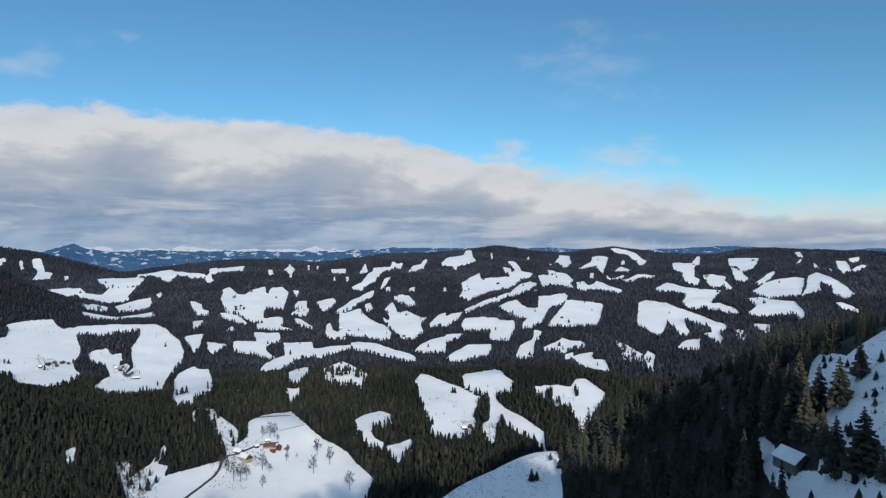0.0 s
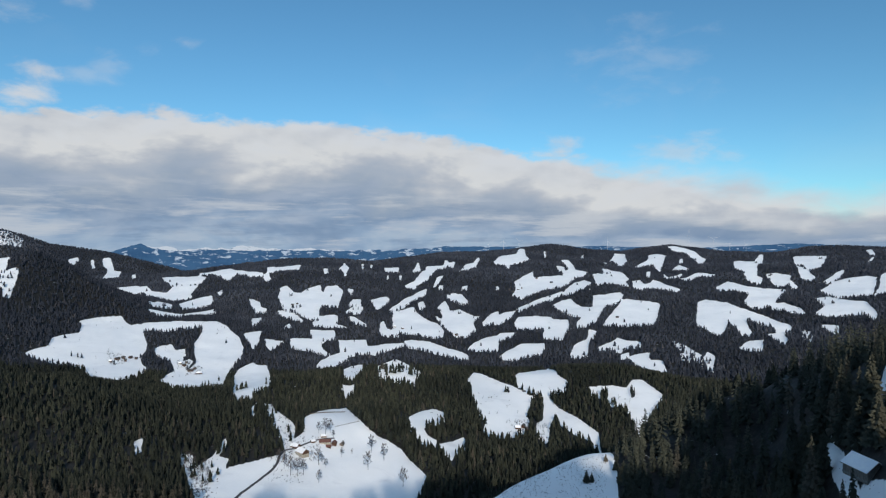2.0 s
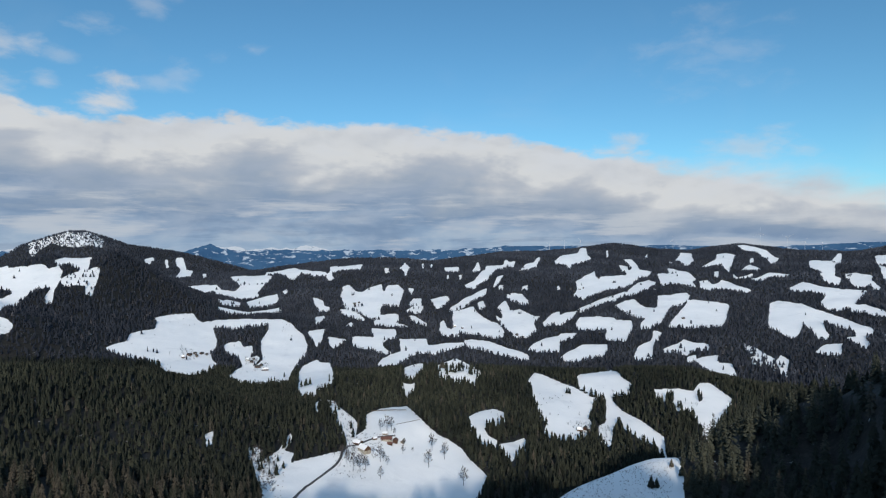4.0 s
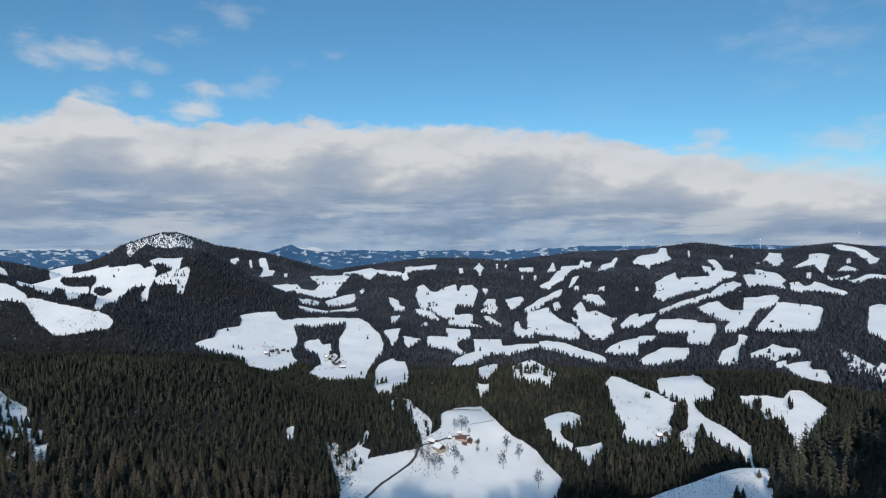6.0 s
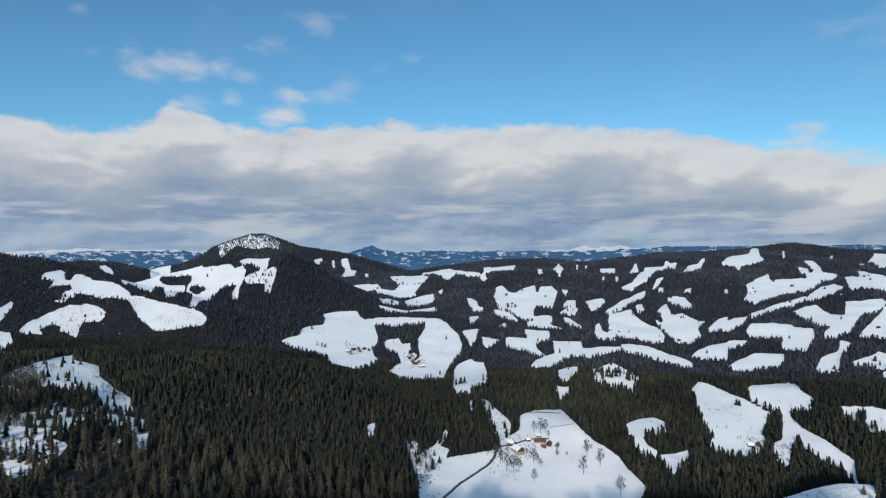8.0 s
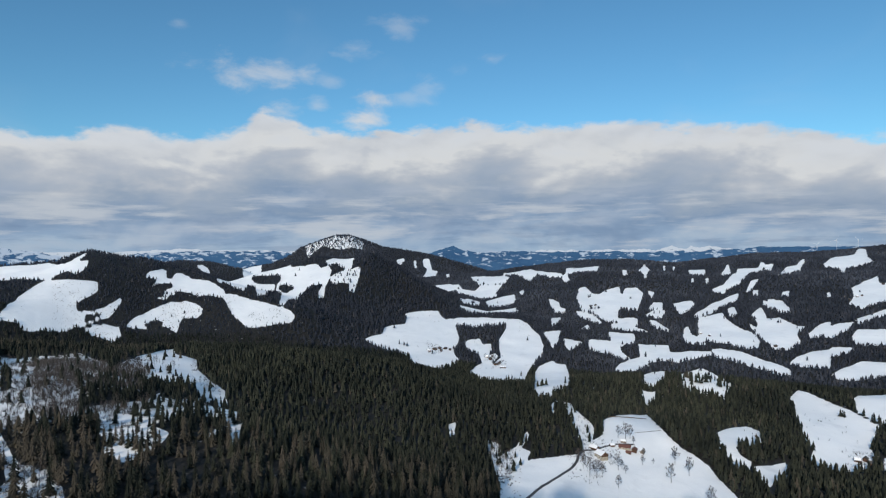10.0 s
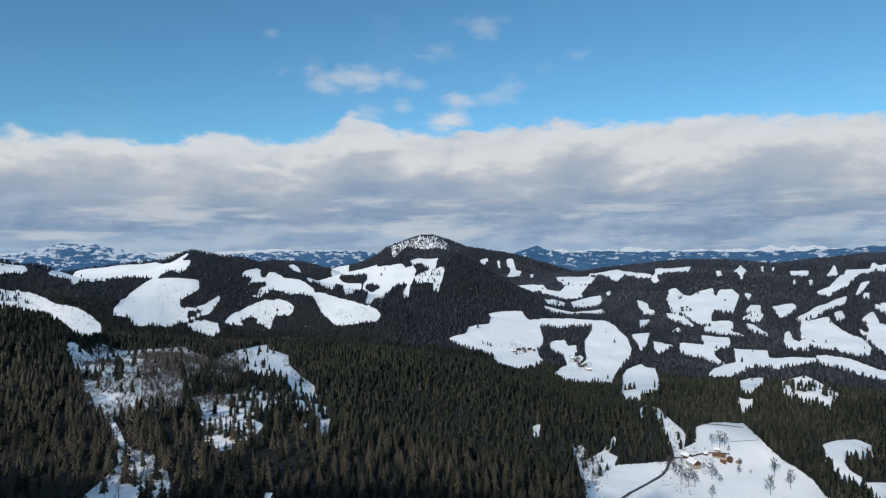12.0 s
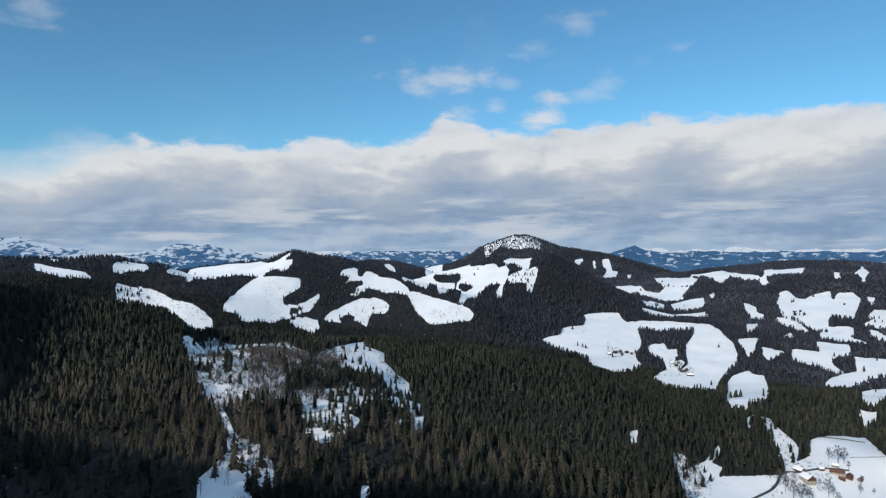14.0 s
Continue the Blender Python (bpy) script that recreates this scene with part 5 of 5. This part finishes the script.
BARE = [bare_tree(300 + k, 15, 3) for k in range(4)]
for k, (x, y, tall) in enumerate(((-208.1, 740.4, 14), (-199.3, 738.8, 19), (-195.2, 743.9, 16), (-186.5, 663.3, 17), (-224.3, 647.9, 15), (-205.2, 627.7, 19),
                                  (-198.6, 629.9, 18), (-194.1, 634.7, 15), (-175.2, 623.2, 13), (-170.7, 700.2, 10), (-174.2, 720.0, 9), (-142.6, 726.9, 19),
                                  (-137.6, 682.2, 20), (-125.8, 713.3, 19), (-94.9, 650.2, 19), (-178.2, 660.3, 9), (-197.8, 676.4, 8), (-184, 668, 9), (-216, 640, 12),
                                  (-221, 655, 10), (-189, 735, 9), (-162, 712, 6))):
    ob = BARE[k] if k < 4 else copy_thing(BARE[k % 4], Matrix())
    ob.matrix_basis = on_land(x, y, 77.0 * k) @ Matrix.Diagonal((tall * 0.84, tall * 0.84, tall * 1.12, 1))


SLIM = [bare_tree(320 + k, 11, 1) for k in range(3)]


def bare_on(x, y, tall, k, label, group):
    ob = copy_thing(SLIM[k % 3], Matrix()) if k > 2 or group != "birches in the hollow" else SLIM[k]
    ob.matrix_basis = on_land(x, y, 41.0 * k) @ Matrix.Diagonal((tall * 0.75, tall * 0.75, tall, 1))
    return tagged(ob, label, "tree", group)


rnd = np.random.RandomState(8)
bx, by = [], []
for b0, b1, r0, r1, n in ((57, 68, 560, 930, 150), (55.5, 60.5, 650, 850, 80), (51, 57, 700, 1000, 50), (61, 68, 380, 600, 60)):
    b, r = rnd.uniform(b0, b1, n), rnd.uniform(r0, r1, n)
    x, y = -np.sin(np.radians(b)) * r, np.cos(np.radians(b)) * r
    open_land = wood_cover(x, y) < 0.6
    bx += list(x[open_land])
    by += list(y[open_land])
for k, (x, y) in enumerate(zip(bx, by)):
    bare_on(x, y, rnd.uniform(5, 14), k, "slender leafless birch in the snowy hollow", "birches in the hollow")
for k, (x, y, tall) in enumerate(((-876, 1390, 14), (-800, 1500, 12), (-868, 1330, 9), (-690, 1330, 10), (-722, 1412, 9), (-655, 1385, 9), (-690, 1440, 8), (60, 960, 9), (20, 985, 8),
                                  (18, 1060, 7), (35, 1040, 7), (150, 1130, 12), (165, 1120, 12), (180, 1115, 10), (210, 1120, 11), (225, 1105, 10))):
    bare_on(x, y, tall, k, "leafless tree standing alone on a snowy pasture", "bare trees on the pastures")

# ---------------------------------------------------------------- the farm
house("farmhouse", -208, 676, -38, 12.5, 8.5, 4.6, 3.2, CREAM, BROWN_WOOD, RED_TILE, "cream farmhouse with a brown boarded gable and snowy roof", "house", 5, 2, True, group="farm buildings")
house("barn", -221, 693, -20, 9, 6, 2.4, 2.2, BROWN_WOOD, BROWN_WOOD, RED_TILE, "brown boarded barn with a snow-covered roof", "barn", group="farm buildings")
house("barn", -194, 717, 12, 12, 6, 2.6, 2.0, CREAM, BROWN_WOOD, RED_TILE, "long red-roofed barn with cream lower walls", "barn", 4, 1, snowy=False, group="farm buildings")
house("stable", -184.5, 721, 100, 8, 5, 2.2, 1.8, BROWN_WOOD, BROWN_WOOD, RED_TILE, "reddish-brown stable with its red tiles showing", "stable", 0, 1, snowy=False, group="farm buildings")
house("shed", -199.5, 731, 15, 6, 3.5, 2.0, 1.2, OLD_WOOD, OLD_WOOD, OLD_WOOD, "low weathered shed under snow behind the barn", "shed", group="farm buildings")
house("shed", -207, 713, 40, 4.5, 3.2, 1.9, 1.1, BROWN_WOOD, BROWN_WOOD, RED_TILE, "small brown shed with a snowy roof beside the road", "shed", group="farm buildings")
house("shed", -177, 726, 80, 5, 3.6, 2.0, 1.2, OLD_WOOD, OLD_WOOD, OLD_WOOD, "weathered tool shed at the yard's edge", "shed", snowy=False, group="farm buildings")
house("shed", -188, 710, 5, 5, 3.2, 1.9, 1.1, BROWN_WOOD, BROWN_WOOD, RED_TILE, "red-tiled cart shed in front of the barn", "shed", snowy=False, group="farm buildings")

for k, (x, y, turn, l, w, kind) in enumerate((
        (-841, 1340, 20, 13, 9, 0), (-841, 1366, 75, 20, 10, 1), (-838, 1385, 15, 12, 9, 0), (-831, 1401, 80, 17, 9, 1), (-823, 1367, 30, 10, 7, 0), (-818, 1402, 10, 9, 6, 1),
        (-669, 1361, 30, 20, 11, 1), (-669, 1379, 100, 16, 10, 0), (-644, 1347, 30, 24, 12, 1), (-714, 1403, 10, 11, 8, 0), (-700, 1393, 60, 12, 8, 1), (-706, 1416, 10, 8, 6, 0),
        (32, 965, 10, 13, 8, 1), (41, 975, 80, 15, 9, 1), (46, 964, 15, 9, 6, 1), (53, 986, 20, 12, 8, 1),
        (56, 2666, 0, 15, 9, 0), (75, 2679, 50, 18, 10, 1), (93, 2672, 20, 14, 9, 0), (108, 2691, 80, 16, 9, 1), (69, 2626, 0, 13, 9, 0), (185, 2934, 30, 15, 10, 1),
        (-115, 1886, 40, 13, 9, 0), (-97, 1859, 10, 14, 9, 1), (-133, 1899, 70, 12, 8, 0), (-732, 2268, 10, 18, 10, 0), (-720, 2284, 80, 14, 9, 1),
        (-314, 1981, 20, 13, 9, 0), (-286, 1960, 60, 12, 8, 1), (390, 2105, 30, 15, 9, 1), (375, 2600, 0, 13, 9, 0))):
    l, w = l * 0.55, w * 0.58
    if kind:
        house("barn", x, y, turn, l, w, 2.9, 2.4, BROWN_WOOD, BROWN_WOOD, DARK_ROOF, "dark boarded barn in a distant snowy pasture", "barn", snowy=k % 4 == 0, group="distant farm buildings")
    else:
        house("farmhouse", x, y, turn, l, w, 3.3, 2.4, CREAM if k % 2 else BROWN_WOOD, BROWN_WOOD, DARK_ROOF, "small distant farmhouse with a dark roof" if k % 3 else "small distant farmhouse under a snowy roof", "house", 2, 1, snowy=k % 3 == 0, group="distant farm buildings")


# ---------------------------------------------------------------- ploughed farm road
def ribbon(name, way, width, mat, label, lift=0.25):
    """A strip that follows the land along a line of plan places."""
    line = [Vector((*a, 0)).lerp(Vector((*b, 0)), s / 8) for a, b in zip(way, way[1:]) for s in range(8)] + [Vector((*way[-1], 0))]
    for _ in range(6):
        line = [line[0]] + [(a + b * 2 + c) / 4 for a, b, c in zip(line, line[1:], line[2:])] + [line[-1]]
    bm = bmesh.new()
    last = None
    for k, p in enumerate(line):
        t = (line[min(k + 1, len(line) - 1)] - line[max(k - 1, 0)]).normalized()
        n = Vector((-t.y, t.x, 0)) * width / 2
        row = []
        for q, up in ((p - n, 1.0), (p + n, 1.0)):
            row.append(bm.verts.new((q.x, q.y, max(land_z(q.x, q.y), land_z(p.x, p.y)) + lift)))
        if last:
            bm.faces.new((last[0], row[0], row[1], last[1]))
        last = row
    bmesh.ops.recalc_face_normals(bm, faces=bm.faces)
    bmesh.ops.solidify(bm, geom=bm.faces, thickness=0.4)
    me = bpy.data.meshes.new(name)
    bm.to_mesh(me)
    bm.free()
    me.materials.append(mat)
    return tagged(new(name, me), label, "road", kind="structure")


ribbon("road", [(-212, 466), (-226, 517), (-233, 557), (-228.6, 599), (-225.4, 633), (-226, 650), (-230, 666), (-229, 682), (-219.6, 690), (-214.7, 706), (-204, 722), (-188, 734)],
       2.7, ASPHALT, "narrow dark cleared farm road between snow banks")


ribbon("earth_bank", [(-250, 797), (-243, 810), (-228, 828), (-212, 842), (-202, 850)], 2.2, LARCH, "bare brown earth bank along the meadow's upper edge", 0.9)
ribbon("track", [(-195.2, 766), (-184.6, 780.9), (-173.4, 802)], 0.9, LARCH, "narrow brown footpath worn across the snowy meadow", 0.12)


# ---------------------------------------------------------------- wind turbines on the far crest
def wind_turbine(x, y, tall, spin):
    mill = new("wind_turbine")
    bm = bmesh.new()
    tube(bm, (0, 0, -8), (0, 0, tall), 0.7, 0.4, 8)
    part("tower", bm, TURBINE, mill)
    bm = bmesh.new()
    box(bm, 0, -1.0, tall + 0.8, 2.6, 6.0, 2.6)
    part("nacelle", bm, TURBINE, mill)
    for k in range(3):
        a = radians(spin + 120 * k)
        bm = bmesh.new()
        tube(bm, (0, -4.2, tall + 0.8), (math.sin(a) * tall * 0.5, -4.2, tall + 0.8 + math.cos(a) * tall * 0.5), 0.45, 0.18, 5)
        part("blade", bm, TURBINE, mill)
    mill.matrix_basis = on_land(x, y, math.degrees(math.atan2(y, x)) - 90)
    return tagged(mill, "white three-bladed wind turbine on the wooded skyline", "wind turbine", "wind turbines on the skyline")


for b, d, tall, spin in ((-0.7, 4300, 62, 20), (-2.1, 4330, 55, 75), (0.6, 4320, 50, 50), (-9.7, 4300, 62, 5), (-16.3, 4330, 86, 0), (-18.2, 4330, 78, 60), (-19.4, 4330, 60, 30), (-20.6, 4330, 55, 95)):
    wind_turbine(*spot(b, d), tall, spin)


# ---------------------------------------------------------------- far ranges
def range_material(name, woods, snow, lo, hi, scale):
    """Far woods and snow, with blue distance haze put into a mostly glowing colour."""
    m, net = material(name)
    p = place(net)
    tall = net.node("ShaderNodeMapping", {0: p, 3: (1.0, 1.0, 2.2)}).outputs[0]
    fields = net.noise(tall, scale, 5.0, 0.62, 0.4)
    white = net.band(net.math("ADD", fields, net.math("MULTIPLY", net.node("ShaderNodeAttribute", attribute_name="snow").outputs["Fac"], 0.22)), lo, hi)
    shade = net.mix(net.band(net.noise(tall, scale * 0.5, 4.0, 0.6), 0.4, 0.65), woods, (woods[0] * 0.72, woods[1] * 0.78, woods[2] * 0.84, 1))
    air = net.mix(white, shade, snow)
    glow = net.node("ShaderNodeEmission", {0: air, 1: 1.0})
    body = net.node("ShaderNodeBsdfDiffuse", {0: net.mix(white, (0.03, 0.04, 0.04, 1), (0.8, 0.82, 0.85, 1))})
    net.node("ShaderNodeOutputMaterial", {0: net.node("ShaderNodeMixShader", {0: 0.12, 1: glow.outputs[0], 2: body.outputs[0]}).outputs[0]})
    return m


FAR = range_material("hazed_far_mountains", (0.050, 0.132, 0.270, 1), (0.36, 0.46, 0.60, 1), 0.60, 0.68, 0.016)
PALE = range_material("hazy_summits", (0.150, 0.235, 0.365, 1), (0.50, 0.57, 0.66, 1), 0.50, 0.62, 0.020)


def mountain_range(profile, distance, jag, snow, seed, mat):
    """A far range with its crest heights in degrees by bearing, as a slope that falls towards the valley."""
    b = np.arange(profile[0][0], profile[-1][0] + 0.01, 0.06)
    e = np.interp(b, [p[0] for p in profile], [p[1] for p in profile])
    e = e + jag * (fbm(b * 1.6, b * 0 + seed, seed, 5))
    rows = 14
    f = np.linspace(0, 1, rows)[None, :]
    r = distance - 320 * f
    crest = np.tan(np.radians(e))[:, None] * distance
    z = EYE + crest - 190 * f ** 1.1 + 26 * f * (1 - f) * 4 * fbm(b[:, None] * 1.1 + f * 0, f * 4 + seed, seed + 5, 4)
    x, y = -np.sin(np.radians(b))[:, None] * r, np.cos(np.radians(b))[:, None] * r
    n = len(b)
    i, j = np.meshgrid(np.arange(n - 1), np.arange(rows - 1), indexing="ij")
    quads = np.stack([i * rows + j, i * rows + j + 1, (i + 1) * rows + j + 1, (i + 1) * rows + j], -1).reshape(-1, 4)
    me = sheet("backdrop", np.stack([x, y, z], -1).reshape(-1, 3), quads, mat)
    white = me.attributes.new("snow", "FLOAT", "POINT")
    white.data.foreach_set("value", (snow * np.broadcast_to(1 - f, x.shape)).ravel().astype(np.float32))
    return tagged(new("backdrop", me), "far mountain range with snow patches, blue haze put into its glowing colour", "mountains", kind="structure")


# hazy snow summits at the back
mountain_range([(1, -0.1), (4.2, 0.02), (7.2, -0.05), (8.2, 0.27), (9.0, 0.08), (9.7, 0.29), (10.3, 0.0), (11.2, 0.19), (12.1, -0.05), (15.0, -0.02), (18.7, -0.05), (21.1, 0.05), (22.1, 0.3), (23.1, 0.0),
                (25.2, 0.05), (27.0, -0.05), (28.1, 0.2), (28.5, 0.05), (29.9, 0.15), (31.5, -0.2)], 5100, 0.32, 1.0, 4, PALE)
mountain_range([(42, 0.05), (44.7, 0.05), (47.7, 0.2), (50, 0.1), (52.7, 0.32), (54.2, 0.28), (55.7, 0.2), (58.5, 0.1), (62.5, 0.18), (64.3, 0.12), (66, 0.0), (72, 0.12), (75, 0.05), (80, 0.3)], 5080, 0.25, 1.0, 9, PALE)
# wooded ranges before them, blue with painted haze
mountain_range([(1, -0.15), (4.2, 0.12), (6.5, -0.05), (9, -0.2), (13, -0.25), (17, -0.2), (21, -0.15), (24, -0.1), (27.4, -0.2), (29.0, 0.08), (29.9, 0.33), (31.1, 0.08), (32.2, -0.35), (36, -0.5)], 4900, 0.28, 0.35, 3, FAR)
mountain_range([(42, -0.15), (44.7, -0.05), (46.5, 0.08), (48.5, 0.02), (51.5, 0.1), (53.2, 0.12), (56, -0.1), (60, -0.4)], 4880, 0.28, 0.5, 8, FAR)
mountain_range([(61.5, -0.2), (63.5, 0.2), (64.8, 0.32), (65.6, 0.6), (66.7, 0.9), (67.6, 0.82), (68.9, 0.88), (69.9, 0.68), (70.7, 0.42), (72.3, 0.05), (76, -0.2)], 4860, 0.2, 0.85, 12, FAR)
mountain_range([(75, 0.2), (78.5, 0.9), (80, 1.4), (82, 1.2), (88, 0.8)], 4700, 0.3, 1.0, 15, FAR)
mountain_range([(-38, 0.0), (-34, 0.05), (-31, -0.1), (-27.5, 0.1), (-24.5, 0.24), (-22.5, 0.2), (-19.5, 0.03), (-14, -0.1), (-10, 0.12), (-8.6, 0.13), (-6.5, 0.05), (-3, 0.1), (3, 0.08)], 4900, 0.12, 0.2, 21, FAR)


# ---------------------------------------------------------------- leafless scrub
def scrub(regions, label, seed):
    """Thickets of thin leafless stems over some stretches of the plan."""
    rnd = np.random.RandomState(seed)
    xs, ys, hs = [], [], []
    for b0, b1, r0, r1, n, low, high, patchy in regions:
        b, r = rnd.uniform(b0, b1, n), np.sqrt(rnd.uniform(r0 * r0, r1 * r1, n))
        x, y = -np.sin(np.radians(b)) * r, np.cos(np.radians(b)) * r
        ok = (wood_cover(x, y) < 0.6) & (fbm(x / 45, y / 45, seed, 3) > patchy)
        xs.append(x[ok]), ys.append(y[ok]), hs.append(rnd.uniform(low, high, ok.sum()))
    x, y, h = np.concatenate(xs), np.concatenate(ys), np.concatenate(hs)
    z = rise(x, y)
    n, stems = len(x), 9
    verts = np.zeros((n, stems, 3, 3))
    for k in range(stems):
        a, lean, up = rnd.uniform(0, 6.283, n), rnd.uniform(0.05, 0.42, n), rnd.uniform(0.5, 1.0, n)
        wide = 0.03 + 0.022 * h
        foot = 0.25 * h * rnd.rand(n)
        fx, fy = x + foot * np.cos(a), y + foot * np.sin(a)
        for c, side in ((0, 1.0), (1, -1.0)):
            verts[:, k, c] = np.stack([fx - side * wide * np.sin(a + 0.8), fy + side * wide * np.cos(a + 0.8), z - 0.2], -1)
        verts[:, k, 2] = np.stack([fx + lean * h * np.cos(a), fy + lean * h * np.sin(a), z + up * h], -1)
    me = sheet("scrub", verts.reshape(-1, 3), np.arange(n * stems * 3).reshape(-1, 3), TWIG, smooth=False)
    return tagged(new("scrub", me), label, "scrub", kind="stuff")


# the hollow's scrub, thickened to darken its snow in place of missing shade
scrub(((62, 69, 585, 720, 800, 2.0, 6.0, -0.2), (56, 69, 560, 1000, 7200, 1.5, 6.0, -0.08), (55.5, 63.5, 620, 900, 2300, 3.0, 8.5, -0.2), (50, 57, 640, 960, 1500, 1.5, 5.0, 0.0), (61, 69, 380, 600, 1500, 1.5, 6.0, -0.02)),
      "grey-brown leafless scrub in the snowy hollow", 57)
scrub(((64, 75, 820, 1560, 700, 1.5, 4.0, 0.05), (44, 56, 1250, 1750, 900, 2.0, 6.0, 0.04), (24.5, 30, 600, 1000, 700, 1.0, 4.5, 0.0), (24.8, 28, 600, 770, 520, 2.0, 6.0, -0.3), (17.6, 21, 690, 1000, 320, 1.5, 5.0, -0.2), (-4.5, -1.5, 940, 1010, 110, 2.0, 6.0, -0.5), (15.5, 18.5, 690, 760, 160, 0.8, 3.0, -0.3), (17, 20, 640, 720, 140, 0.8, 2.6, -0.2), (-12, 16, 900, 1500, 900, 1.5, 6.0, 0.1),
       (22, 44, 1150, 2000, 900, 2.0, 6.0, 0.14), (31.1, 32.4, 1560, 1650, 70, 2.0, 5.0, -0.5), (25.3, 26.6, 1480, 1560, 80, 2.0, 6.0, -0.5), (26.2, 27.2, 1540, 1610, 80, 2.0, 5.0, -0.5)),
      "leafless bushes along the pasture edges", 58)


# ---------------------------------------------------------------- stumps, brash and tufts that poke through the snow
def brash(regions, label, seed):
    """Low ragged clumps of branches and dead grass over some stretches of the plan."""
    rnd = np.random.RandomState(seed)
    xs, ys, ss = [], [], []
    for b0, b1, r0, r1, n, low, high in regions:
        b, r = rnd.uniform(b0, b1, n), np.sqrt(rnd.uniform(r0 * r0, r1 * r1, n))
        x, y = -np.sin(np.radians(b)) * r, np.cos(np.radians(b)) * r
        ok = (wood_cover(x, y) < 0.5) & (fbm(x / (r * 0.03), y / (r * 0.03), seed, 2) > -0.06)
        xs.append(x[ok]), ys.append(y[ok]), ss.append(rnd.uniform(low, high, ok.sum()))
    x, y, s = np.concatenate(xs), np.concatenate(ys), np.concatenate(ss)
    z = rise(x, y)
    n = len(x)
    ring = 6
    verts = np.zeros((n, ring + 1, 3))
    verts[:, 0] = np.stack([x + s * rnd.uniform(-0.3, 0.3, n), y + s * rnd.uniform(-0.3, 0.3, n), z + s * rnd.uniform(0.35, 0.8, n)], -1)
    for k in range(ring):
        a, w = 6.283 * k / ring + rnd.uniform(-0.3, 0.3, n), s * rnd.uniform(0.4, 1.3, n)
        verts[:, k + 1] = np.stack([x + w * np.cos(a), y + w * np.sin(a), z - 0.15 + s * 0.15 * rnd.rand(n)], -1)
    base = np.arange(n)[:, None, None] * (ring + 1)
    tri = np.array([(0, 1 + k, 1 + (k + 1) % ring) for k in range(ring)])[None]
    me = sheet("brash", verts.reshape(-1, 3), (base + tri).reshape(-1, 3), LARCH, smooth=False)
    return tagged(new("brash", me), label, "brushwood", kind="stuff")


# dead grass, with extra dark clumps in place of the shade between snow mounds
brash(((-12, 2, 340, 430, 4200, 0.1, 0.5), (-38, -27, 165, 420, 1500, 0.12, 0.5)), "tufts of dead grass and stones, also standing in for shade on snow mounds", 51)
brash(((65, 75, 1150, 1560, 2200, 0.6, 1.8), (56, 68, 560, 960, 900, 0.4, 1.1), (56, 67, 1250, 1760, 2200, 0.6, 1.7), (36, 40, 1900, 2300, 500, 0.8, 2.2),
       (7, 13, 1050, 1600, 500, 0.6, 1.5), (24, 30, 480, 760, 420, 0.4, 1.1), (18, 23, 680, 1010, 420, 0.4, 1.1), (49, 55, 1480, 1720, 1100, 0.6, 1.7)),
      "stumps and brash on the felled slopes", 52)
